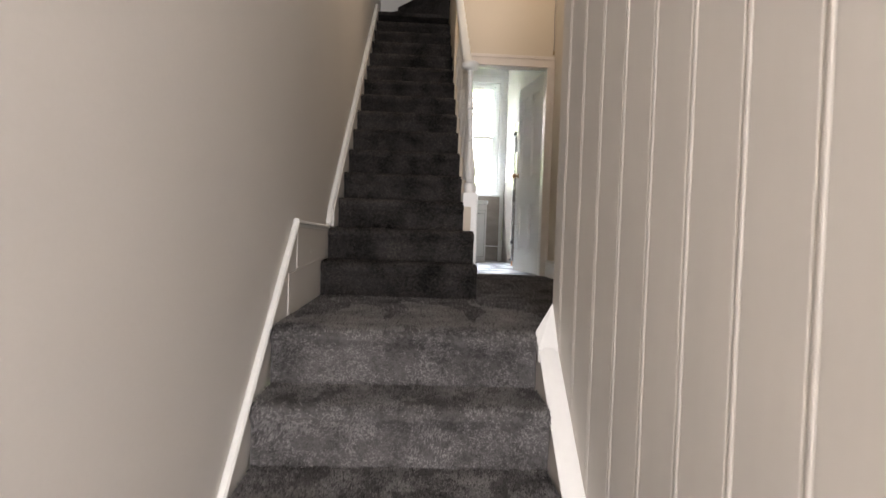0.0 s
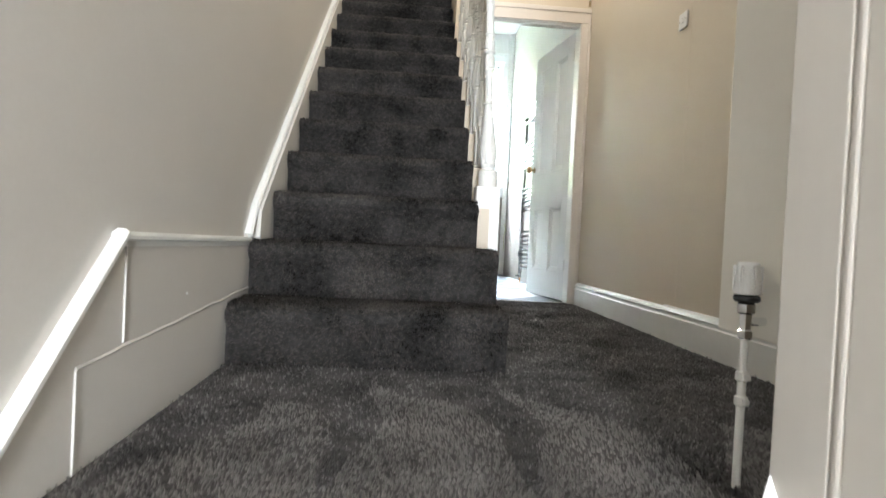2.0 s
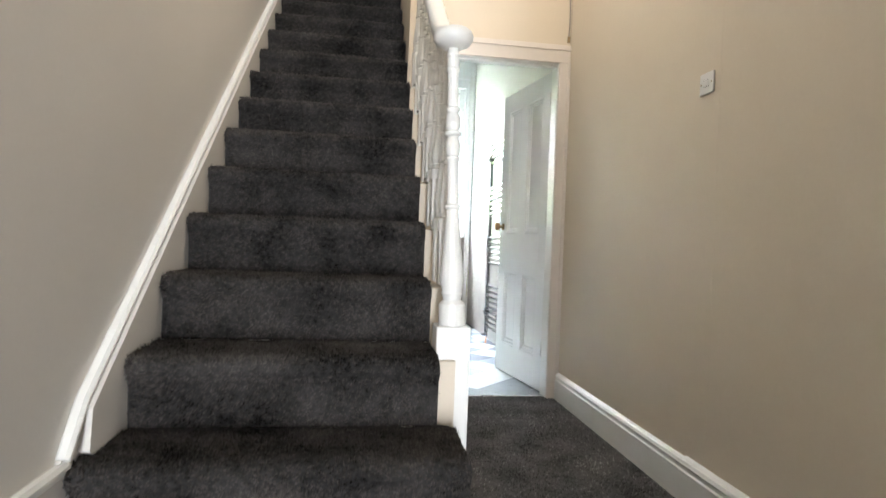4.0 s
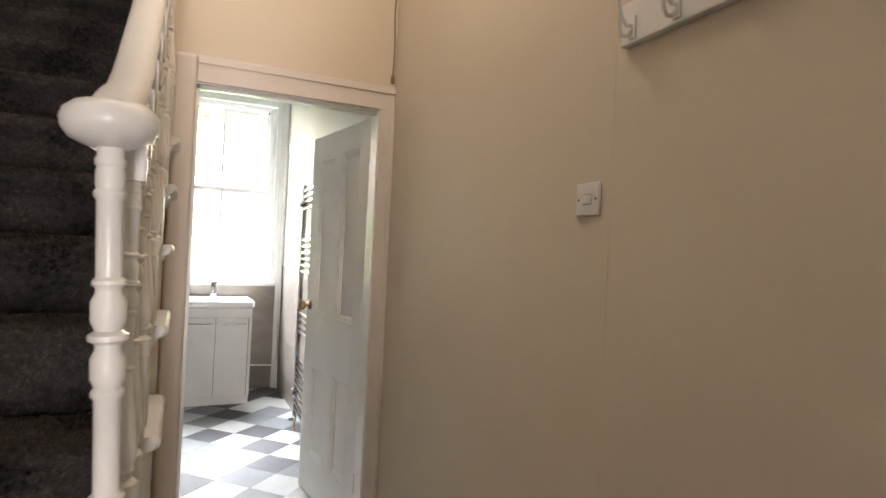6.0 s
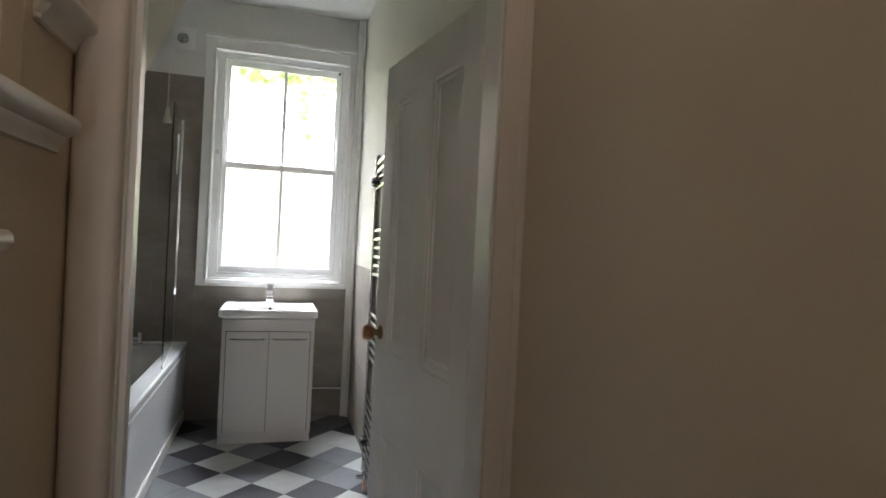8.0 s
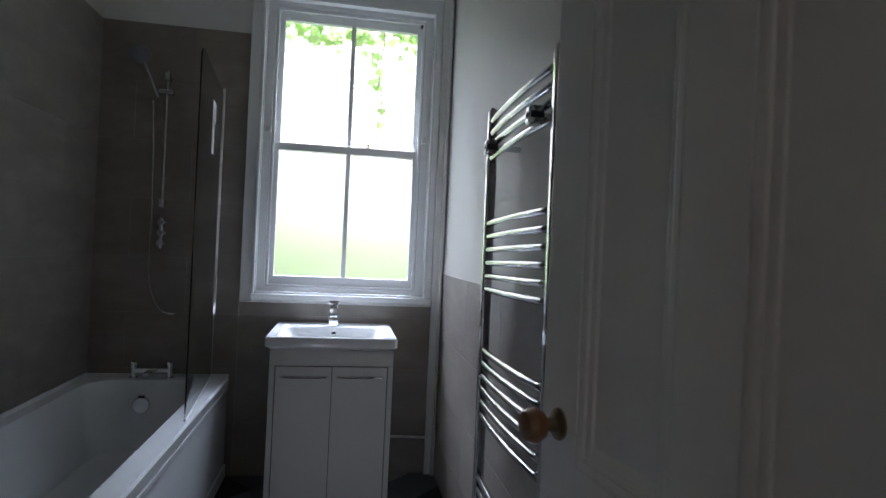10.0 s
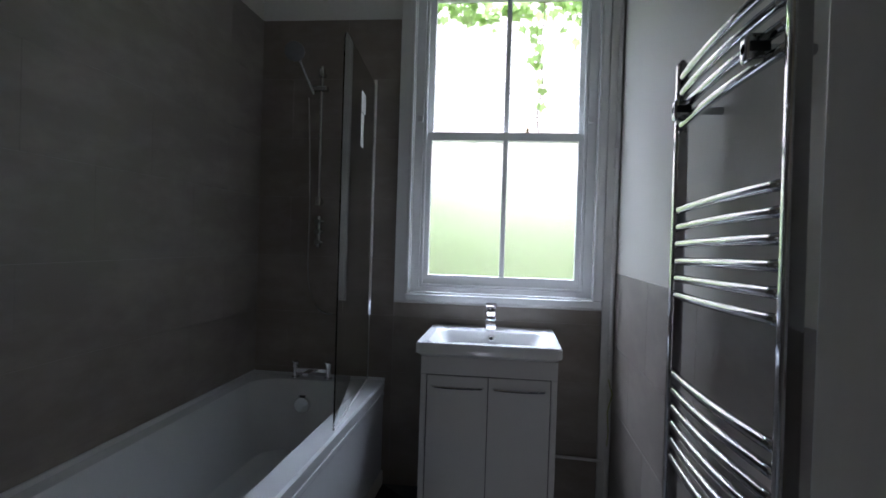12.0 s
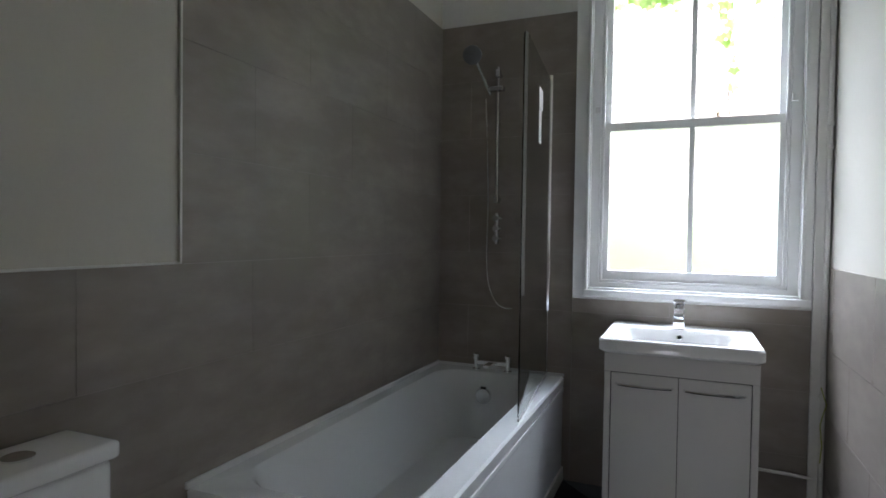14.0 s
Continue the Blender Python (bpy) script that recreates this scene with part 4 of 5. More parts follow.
for u in range(-16, 8):
    for v in range(-8, 18):
        x, y = CENTRE[0] + HALF * (u + v), CENTRE[1] + HALF * (u - v)
        colour = KNOWN.get((u, v), (0, 1, 2, 1, 2, 1)[(u * 2 + v * 3 + pick.randrange(3)) % 6])
        if BATHL - HALF < x < BATHR + HALF and DOORWALL - 0.1 < y < WINDOWWALL + HALF:
            if BATHL + HALF < x < BATHR - HALF and DOORWALL + 0.03 + HALF < y < WINDOWWALL - HALF:
                ob = new("tile", tile_mesh[colour])
                ob.location = (x, y, 0.0)
            else:
                poly = [(x - r, y), (x, y - r), (x + r, y), (x, y + r)]
                for axis, edge, sign in ((0, BATHL + 0.002, 1), (0, BATHR - 0.002, -1), (1, DOORWALL + 0.030, 1), (1, WINDOWWALL - 0.002, -1)):
                    out = []
                    for i, p in enumerate(poly):
                        q = poly[(i + 1) % len(poly)]
                        dp, dq = sign * (p[axis] - edge), sign * (q[axis] - edge)
                        if dp >= 0:
                            out.append(p)
                        if (dp > 0 > dq) or (dp < 0 < dq):
                            f = dp / (dp - dq)
                            out.append((p[0] + f * (q[0] - p[0]), p[1] + f * (q[1] - p[1])))
                    poly = out
                    if len(poly) < 3:
                        break
                if len(poly) < 3:
                    continue
                ob = part("tile", prism(bmesh.new(), poly, "z", -0.004, 0.0), (VINYL_DARK, VINYL_GREY, VINYL_PALE)[colour])
            ob.parent = floor_bath
structure("trim_threshold", boxed(OPEN_L, OPEN_R, DOORWALL + 0.024, DOORWALL + 0.046, -0.002, 0.006, bevel=0.002), CHROME, "thin metal carpet threshold strip", "trim")


# ---- bath ----
bath = thing("bathtub", "white acrylic bathtub with a panelled side", "bathtub", (BATHL + 0.006, 6.81, 0.0))
BX, BY, BZ = 0.730, 1.840, 0.558


def rounded(x0, x1, y0, y1, r, n=7):
    pts = []
    for cx, cy, a0 in ((x1 - r, y1 - r, 0), (x0 + r, y1 - r, 90), (x0 + r, y0 + r, 180), (x1 - r, y0 + r, 270)):
        pts += [(cx + r * math.cos(radians(a0 + 90 * i / n)), cy + r * math.sin(radians(a0 + 90 * i / n))) for i in range(n + 1)]
    return pts


bm = bmesh.new()
loops = [(rounded(0.002, BX, 0.002, BY, 0.012), BZ - 0.045), (rounded(0, BX + 0.002, 0, BY, 0.012), BZ - 0.010), (rounded(0.006, BX - 0.006, 0.006, BY - 0.004, 0.014), BZ),
         (rounded(0.065, BX - 0.093, 0.10, BY - 0.085, 0.15), BZ - 0.002), (rounded(0.075, BX - 0.103, 0.115, BY - 0.093, 0.15), BZ - 0.014), (rounded(0.10, BX - 0.128, 0.22, BY - 0.11, 0.16), BZ - 0.2),
         (rounded(0.13, BX - 0.158, 0.33, BY - 0.13, 0.15), BZ - 0.36), (rounded(0.18, BX - 0.208, 0.40, BY - 0.20, 0.12), BZ - 0.40)]
prev = None
for pts, z in loops:
    ring = [bm.verts.new((x, y, z)) for x, y in pts]
    if prev:
        for i in range(len(ring)):
            bm.faces.new((prev[i], prev[(i + 1) % len(ring)], ring[(i + 1) % len(ring)], ring[i]))
    prev = ring
bm.faces.new(prev)
bmesh.ops.recalc_face_normals(bm, faces=bm.faces)
part("tub", bm, ACRYLIC, bath, "", True)
bm = boxed(BX - 0.022, BX - 0.006, 0.0, BY, 0.07, BZ - 0.035, bevel=0.003)
box(bm, BX - 0.010, BX - 0.001, 0.0, BY, BZ - 0.085, BZ - 0.060, bevel=0.003)
part("side_panel", bm, ACRYLIC, bath, "glossy white side panel")
part("plinth", boxed(BX - 0.020, BX + 0.004, 0.0, BY, 0.0, 0.075, bevel=0.004), WHITE, bath, "white plinth strip")
part("end_panel", boxed(0.0, BX - 0.022, 0.004, 0.018, 0.0, BZ - 0.035), ACRYLIC, bath)
bm = bmesh.new()
lathe(bm, [(0.044, -0.004), (0.044, 0.012), (0.038, 0.020), (0.008, 0.022)], 28, pose(0.318, BY - 0.108, 0.432, 90, 0, 0))
over = part("overflow", bm, CHROME, bath, "round chrome overflow cover", True)
part("slot", boxed(0.302, 0.334, BY - 0.124, BY - 0.106, 0.4765, 0.480), BLACK, over)

part("sealing_strip", boxed(-0.004, 0.010, 0.0, BY, BZ - 0.004, BZ + 0.018, bevel=0.004), ACRYLIC, bath, "raised white sealing strip along the tiles")
part("sealing_strip", boxed(0.010, BX, BY - 0.008, BY + 0.004, BZ - 0.004, BZ + 0.014, bevel=0.003), ACRYLIC, bath)

taps = thing("bath_mixer", "chrome bath filler with two lever taps on the rim", "tap", (-0.250, 8.60, BZ))
for x in (-0.09, 0.09):
    bm = bmesh.new()
    lathe(bm, [(0.022, 0), (0.022, 0.006), (0.014, 0.010), (0.014, 0.055), (0.018, 0.058), (0.018, 0.085), (0.014, 0.088)], 20, pose(x, 0, 0))
    tap = part("tap", bm, CHROME, taps, "", True)
    lever = boxed(x - 0.005, x + 0.005, -0.045, 0.012, 0.088, 0.096, bevel=0.002)
    part("lever", lever, CHROME, tap)
bm = boxed(-0.09, 0.09, -0.013, 0.013, 0.030, 0.056, bevel=0.006)
box(bm, -0.018, 0.018, -0.10, 0.0, 0.030, 0.050, bevel=0.005)
part("spout", bm, CHROME, taps)

# ---- shower ----
shower = thing("shower_set", "chrome shower rail with handset, hose and thermostatic valve", "shower", (-0.243, WINDOWWALL - 0.006, 1.48))
bm = bmesh.new()
lathe(bm, [(0.010, 0.0), (0.010, 0.735)], 14, pose(0, -0.045, 0.0))
part("rail", bm, DIM_CHROME, shower, "", True)
for z in (0.02, 0.70):
    bm = bmesh.new()
    tube(bm, [(0, 0, z), (0, -0.045, z)], 0.012, 12)
    box(bm, -0.014, 0.014, -0.062, -0.030, z - 0.022, z + 0.022, bevel=0.004)
    part("rail_bracket", bm, DIM_CHROME, shower)
bm = boxed(-0.045, 0.035, -0.070, -0.025, 0.605, 0.630, bevel=0.006)
part("slider", bm, DIM_CHROME, shower)
hm = Matrix.Translation((-0.055, -0.075, 0.63)) @ Matrix.Rotation(radians(-18), 4, "Y") @ Matrix.Rotation(radians(28), 4, "X")
bm = bmesh.new()
lathe(bm, [(0.007, -0.05), (0.009, 0.0), (0.008, 0.10), (0.012, 0.16)], 14, hm)
handset = part("handset", bm, DIM_CHROME, shower, "", True)
bm = bmesh.new()
lathe(bm, [(0.014, 0.0), (0.040, 0.006), (0.050, 0.016), (0.050, 0.024), (0.044, 0.027), (0.004, 0.028)], 24, Matrix.Translation(hm @ Vector((0, -0.012, 0.185))) @ Vector((0.22, -0.86, -0.46)).to_track_quat("Z", "Y").to_matrix().to_4x4())
part("spray_head", bm, material("grey_spray_plate", (0.22, 0.22, 0.23), 0.35, 0.6, scale=30), handset, "round grey spray plate", True)
bm = boxed(-0.018, 0.006, -0.030, 0.0, -0.225, -0.055, bevel=0.008, segments=3)
vb = part("valve_body", bm, DIM_CHROME, shower)
for z in (-0.085, -0.140, -0.195):
    bm = bmesh.new()
    lathe(bm, [(0.017, 0), (0.019, 0.020), (0.019, 0.032), (0.014, 0.036)], 16, pose(0.002, -0.026, z, 90, 0, 0))
    tube(bm, [(0.002, -0.050, z), (0.036, -0.056, z)], 0.005, 8)
    part("control", bm, DIM_CHROME, vb, "", True)
bm = bmesh.new()
hose = [(-0.055, -0.085, 0.56), (-0.048, -0.07, 0.30), (-0.046, -0.05, 0.0), (-0.052, -0.04, -0.20), (-0.050, -0.04, -0.36), (-0.030, -0.045, -0.47), (0.010, -0.05, -0.545), (0.055, -0.04, -0.575), (0.085, -0.012, -0.578)]
fine = []
for p0, p1, p2, p3 in zip([hose[0]] + hose, hose, hose[1:], hose[2:] + [hose[-1]]):
    for i in range(6):
        t = i / 6
        fine.append(tuple(0.5 * (2 * b + (c - a) * t + (2 * a - 5 * b + 4 * c - d) * t * t + (3 * b - a - 3 * c + d) * t ** 3) for a, b, c, d in zip(p0, p1, p2, p3)))
tube(bm, fine + [hose[-1]], 0.0045, 8)
part("hose", bm, DIM_CHROME, shower, "", True)

screen = thing("bath_screen", "clear glass bath screen on a chrome wall post", "shower screen", (0.042, WINDOWWALL - 0.03, BZ))
screen.rotation_euler = (0, 0, radians(5.3))
H = 2.12 - BZ
bm = bmesh.new()
out = [(0.0, 0.012), (-0.83, 0.012)] + [(-0.83 + 0.05 * (1 - math.cos(radians(a))), H - 0.05 + 0.05 * math.sin(radians(a))) for a in range(0, 91, 15)] + [(0.0, H)]
prism(bm, out, "x", -0.003, 0.003)
pane = part("glass_panel", bm, SCREEN, screen)
pane.visible_shadow = False
part("seal", boxed(-0.004, 0.004, -0.83, 0.0, 0.0, 0.012), PLASTIC, screen)
bm = bmesh.new()
lathe(bm, [(0.013, 0.35), (0.013, H + 0.03)], 16, pose(0.0, 0.008, 0))
part("wall_post", bm, CHROME, screen, "", True)
bm = bmesh.new()
lathe(bm, [(0.007, 0.0), (0.007, 0.35)], 12, pose(0.0, 0.004, 0))
part("lower_post", bm, CHROME, screen, "", True)
bm = boxed(0.0032, 0.0040, -0.430, -0.315, 1.335, 1.430)
box(bm, 0.0032, 0.0040, -0.430, -0.355, 1.175, 1.330)
part("label", bm, PLASTIC, screen, "pale paper sticker on the glass")

# ---- vanity ----
vanity = thing("vanity_unit", "white gloss two-door vanity cabinet under the basin", "bathroom cabinet", (0.704, 8.645, 0.0))
VW, VD = 0.292, 0.565
bm = boxed(-VW, VW, -VD + 0.022, 0, 0.07, 0.818, bevel=0.012, segments=3)
part("body", bm, LACQUER, vanity)
part("plinth", boxed(-VW + 0.004, VW - 0.004, -VD + 0.028, -0.01, 0, 0.072), LACQUER, vanity)
# dark panel added behind the doors to paint shade into their gaps
part("gap_shade_panel", boxed(-VW + 0.02, VW - 0.02, -VD + 0.0202, -VD + 0.0222, 0.076, 0.735), GAP_SHADE, vanity, "dark panel standing in for shade in the door gaps")
for x0, x1 in ((-VW + 0.001, -VW + 0.0265), (VW - 0.0265, VW - 0.001)):
    part("stile", boxed(x0, x1, -VD + 0.002, -VD + 0.024, 0.068, 0.7375, bevel=0.004), LACQUER, vanity)
part("fascia", boxed(-VW + 0.001, VW - 0.001, -VD + 0.002, -VD + 0.024, 0.738, 0.815, bevel=0.002), LACQUER, vanity)
for a, b in ((-VW + 0.030, -0.0015), (0.0015, VW - 0.030)):
    leaf = part("door", boxed(a, b, -VD + 0.004, -VD + 0.0195, 0.078, 0.733, bevel=0.002), LACQUER, vanity)
    bm = bmesh.new()
    m = (a + b) / 2
    pts = [(m - 0.110, -VD + 0.004, 0.688), (m - 0.104, -VD - 0.010, 0.688), (m - 0.06, -VD - 0.020, 0.688), (m, -VD - 0.023, 0.688), (m + 0.06, -VD - 0.020, 0.688), (m + 0.104, -VD - 0.010, 0.688), (m + 0.110, -VD + 0.004, 0.688)]
    tube(bm, pts, 0.0055, 8)
    part("handle", bm, CHROME, leaf, "bowed chrome bar handle", True)
basin = thing("basin", "white ceramic rectangular basin set on the vanity", "washbasin", (0.700, 8.645, 0.818))
BW, BD = 0.312, 0.59
bm = bmesh.new()
loops = [(rounded(-BW + 0.016, BW - 0.016, -BD + 0.014, 0, 0.030), 0.0), (rounded(-BW, BW, -BD, 0, 0.034), 0.012), (rounded(-BW, BW, -BD, 0, 0.034), 0.048), (rounded(-BW + 0.006, BW - 0.006, -BD + 0.006, -0.002, 0.032), 0.057),
         (rounded(-BW + 0.045, BW - 0.045, -BD + 0.035, -0.170, 0.05), 0.056), (rounded(-BW + 0.055, BW - 0.055, -BD + 0.043, -0.180, 0.05), 0.046), (rounded(-BW + 0.11, BW - 0.11, -BD + 0.10, -0.21, 0.05), -0.035), (rounded(-BW + 0.16, BW - 0.16, -BD + 0.13, -0.25, 0.04), -0.045)]
prev = None
for pts, z in loops:
    ring = [bm.verts.new((x, y, z)) for x, y in pts]
    if prev:
        for i in range(len(ring)):
            bm.faces.new((prev[i], prev[(i + 1) % len(ring)], ring[(i + 1) % len(ring)], ring[i]))
    prev = ring
bm.faces.new(prev)
bmesh.ops.recalc_face_normals(bm, faces=bm.faces)
part("bowl", bm, CERAMIC, basin, "", True)
bm = bmesh.new()
lathe(bm, [(0.013, 0), (0.013, 0.003), (0.009, 0.005)], 18, pose(0, -0.189, 0.022, 68, 0, 0))
ring = part("overflow_ring", bm, CHROME, basin, "", True)
bm = bmesh.new()
lathe(bm, [(0.008, 0.0045), (0.008, 0.006)], 14, pose(0, -0.189, 0.022, 68, 0, 0))
part("overflow_hole", bm, BLACK, ring)
tap = thing("basin_tap", "square chrome mixer tap on the basin", "tap", (0.695, 8.52, 0.874))
part("body", boxed(-0.025, 0.025, -0.026, 0.026, 0, 0.096, bevel=0.005), CHROME, tap)
bm = bmesh.new()
prism(bm, [(-0.024, 0.058), (-0.085, 0.066), (-0.128, 0.058), (-0.130, 0.046), (-0.085, 0.040), (-0.024, 0.022)], "x", -0.024, 0.024)
bmesh.ops.bevel(bm, geom=list(bm.edges), offset=0.003, segments=2, affect="EDGES")
part("spout", bm, CHROME, tap)
bm = bmesh.new()
prism(bm, [(0.028, 0.106), (0.028, 0.122), (-0.030, 0.138), (-0.098, 0.146), (-0.100, 0.136), (-0.034, 0.112)], "x", -0.027, 0.027)
bmesh.ops.bevel(bm, geom=list(bm.edges), offset=0.003, segments=2, affect="EDGES")
lathe(bm, [(0.021, 0.095), (0.021, 0.112)], 20)
part("lever", bm, CHROME, tap)

# ---- towel radiator ----
towel = thing("towel_radiator", "tall chrome ladder towel radiator on the wall", "towel radiator", (1.241, 6.948, 0.010))
towel.rotation_euler = (radians(-0.9), 0, 0)
for y in (-0.338, 0.325):
    bm = boxed(-0.017, 0.017, y - 0.016, y + 0.016, 0.10, 1.820, bevel=0.008, segments=3)
    part("post", bm, DIM_CHROME, towel, "", True)
bm = bmesh.new()
arc = [(-0.003 - 0.014 * (1 - (i / 8) ** 2), 0.322 * i / 8, 0) for i in range(-8, 9)]
tube(bm, arc, 0.0115, 12)
bar_mesh = bpy.data.meshes.new("bar")
bm.to_mesh(bar_mesh)
bm.free()
bar_mesh.materials.append(DIM_CHROME)
bar_mesh.shade_smooth()
for z in [1.774, 1.730, 1.686, 1.642] + [1.410 - 0.0463 * i for i in range(6)] + [0.963 - 0.045 * i for i in range(6)] + [0.522 - 0.045 * i for i in range(9)]:
    ob = new("bar", bar_mesh)
    ob.parent = towel
    ob.location = (0, 0, z)
for y, z in ((0.225, 1.664), (-0.235, 1.664), (0.225, 0.30), (-0.235, 0.30)):
    bm = boxed(-0.050, -0.006, y - 0.020, y + 0.020, z - 0.026, z + 0.026, bevel=0.010, segments=3)
    tube(bm, [(-0.05, y, z), (0.076, y, z)], 0.010, 10)
    clamp = part("wall_bracket", bm, DIM_CHROME, towel, "", True)
    part("clamp", boxed(-0.046, -0.010, y - 0.0225, y - 0.0195, z - 0.009, z + 0.009, bevel=0.001), BLACK, clamp, "dark clamp insert")
for y in (-0.338, 0.325):
    bm = bmesh.new()
    lathe(bm, [(0.012, 0.055), (0.016, 0.060), (0.016, 0.085), (0.010, 0.102)], 14, pose(0, y, 0))
    tube(bm, [(0.0, y, 0.072), (-0.045, y, 0.072)], 0.011, 10)
    part("valve", bm, DIM_CHROME, towel, "", True)
    bm = bmesh.new()
    lathe(bm, [(0.0075, -0.009), (0.0075, 0.058)], 12, pose(0, y, 0))
    part("feed_pipe", bm, material("copper", (0.72, 0.36, 0.2), 0.3, 1.0, scale=10), towel, "bare copper pipe", True)
bm = bmesh.new()
lathe(bm, [(0.009, 1.818), (0.009, 1.826), (0.004, 1.830)], 12, pose(0, 0.325, 0))
part("bleed_cap", bm, DIM_CHROME, towel)

# ---- pipes in the window corner ----
pipes = thing("pipe_boxing", "white painted pipe boxing in the corner by the window", "pipe boxing", (1.286, WINDOWWALL - 0.03, 0))
part("board", boxed(-0.034, 0.026, -0.004, 0.018, 0.0, BATHTOP - 0.002, bevel=0.002), WHITE, pipes)
bm = bmesh.new()
lathe(bm, [(0.011, 0.0), (0.011, BATHTOP - 0.002)], 14, pose(0.012, -0.016, 0))
stand = part("pipe", bm, WHITE, pipes, "", True)
for z in (0.6, 1.71, 1.815, 2.6):
    bm = bmesh.new()
    lathe(bm, [(0.012, z - 0.010), (0.0155, z - 0.008), (0.0155, z + 0.008), (0.012, z + 0.010)], 14, pose(0.012, -0.016, 0))
    part("pipe_clip", bm, WHITE, stand)
bm = bmesh.new()
tube(bm, [(-0.25, 0.008, 0.222), (-0.12, 0.004, 0.220), (-0.01, -0.004, 0.217)], 0.008, 10)
part("branch_pipe", bm, WHITE, pipes, "", True)
wire = thing("earth_wire", "thin green and yellow earth wire tied to the pipe", "wire", (1.290, WINDOWWALL - 0.062, 0.30))
bm = bmesh.new()
tube(bm, [(0.002, 0.008, 0.0), (0.006, -0.004, 0.08), (-0.001, 0.006, 0.17), (0.008, -0.010, 0.23), (0.018, -0.014, 0.27), (0.006, -0.006, 0.31), (0.0, 0.008, 0.34)], 0.0025, 6)
part("strand", bm, material("yellow_green_wire", (0.42, 0.45, 0.08), 0.4, scale=10), wire)

# ---- toilet ----
toilet = thing("toilet", "white close-coupled toilet with a dual-flush cistern", "toilet", (BATHL + 0.014, 6.270, 0.0))
bm = boxed(0.005, 0.165, -0.182, 0.182, 0.42, 0.800, bevel=0.018, segments=3)
part("cistern", bm, CERAMIC, toilet, "", True)
lid = part("lid", boxed(0.0, 0.178, -0.192, 0.192, 0.802, 0.842, bevel=0.014, segments=3), CERAMIC, toilet, "", True)
bm = bmesh.new()
lathe(bm, [(0.030, 0.841), (0.030, 0.846), (0.026, 0.848)], 24, pose(0.09, 0.03, 0))
part("flush_button", bm, CHROME, lid, "", True)
bm = bmesh.new()
rings = []
for rx, ry, z in ((0.20, 0.105, 0.0), (0.19, 0.10, 0.18), (0.225, 0.15, 0.30), (0.245, 0.18, 0.38), (0.245, 0.18, 0.405)):
    rings.append([bm.verts.new((0.40 + rx * math.cos(2 * math.pi * i / 28), ry * math.sin(2 * math.pi * i / 28), z)) for i in range(28)])
for p, q in zip(rings, rings[1:]):
    for i in range(28):
        bm.faces.new((p[i], p[(i + 1) % 28], q[(i + 1) % 28], q[i]))
bm.faces.new(rings[0][::-1]), bm.faces.new(rings[-1])
box(bm, 0.005, 0.22, -0.11, 0.11, 0.0, 0.42, bevel=0.02)
part("pan", bm, CERAMIC, toilet, "", True)
bm = bmesh.new()
rings = []
for k, z in ((0.97, 0.407), (1.02, 0.415), (1.02, 0.430), (0.97, 0.438)):
    rings.append([bm.verts.new((0.40 + 0.245 * k * math.cos(2 * math.pi * i / 28), 0.182 * k * math.sin(2 * math.pi * i / 28), z)) for i in range(28)])
for p, q in zip(rings, rings[1:]):
    for i in range(28):
        bm.faces.new((p[i], p[(i + 1) % 28], q[(i + 1) % 28], q[i]))
bm.faces.new(rings[0][::-1]), bm.faces.new(rings[-1])
part("seat", bm, PLASTIC, toilet, "closed white seat and lid", True)

# ---- bathroom fan, lamp and pull cord ----
fan = thing("extractor_fan", "square white extractor fan with a round grille", "extractor fan", (0.020, WINDOWWALL, 2.730))
part("cover", boxed(-0.085, 0.085, -0.030, 0, -0.085, 0.085, bevel=0.008), PLASTIC, fan)


def hoop(radius, thick, y):
    """A round ring in front of the fan."""
    return tube(bmesh.new(), [(radius * math.cos(radians(a)), y, radius * math.sin(radians(a))) for a in range(0, 361, 12)], thick, 6)


part("grille_ring", hoop(0.054, 0.006, -0.032), PLASTIC, fan, "", True)
bm = bmesh.new()
lathe(bm, [(0.040, 0.030), (0.040, 0.0315)], 32, pose(0, 0, 0, 90, 0, 0))
part("dark_opening", bm, BLACK, fan)
for r_ in (0.012, 0.025, 0.038):
    part("grille_ring", hoop(r_, 0.0028, -0.034), PLASTIC, fan)
cord = thing("pull_cord", "white ceiling pull cord with a bell-shaped end", "pull cord", (0.415, 5.9, BATHTOP))
bm = bmesh.new()
lathe(bm, [(0.040, -0.03), (0.040, 0)], 20)
part("switch", bm, PLASTIC, cord, "", True)
bm = bmesh.new()
tube(bm, [(0, 0, -0.03), (0.002, 0, -0.7), (0, 0, -1.36)], 0.0012, 6)
part("cord", bm, PLASTIC, cord)
bm = bmesh.new()
lathe(bm, [(0.003, -1.350), (0.005, -1.360), (0.007, -1.376), (0.0115, -1.392), (0.010, -1.395)], 16)
part("toggle", bm, PLASTIC, cord, "", True)
lampf = thing("ceiling_lamp_holder", "white ceiling lamp holder, switched off", "ceiling lamp", (0.40, 7.9, BATHTOP))
bm = bmesh.new()
lathe(bm, [(0.030, -0.075), (0.036, -0.060), (0.030, -0.030), (0.050, -0.022), (0.050, 0)], 24)
part("holder", bm, PLASTIC, lampf, "", True)

# ---- outside ----
GRASS = material("lawn", (0.16, 0.25, 0.09), 0.9, second=(0.10, 0.17, 0.05), scale=3, fine=60, bump=0.5, depth=0.02)


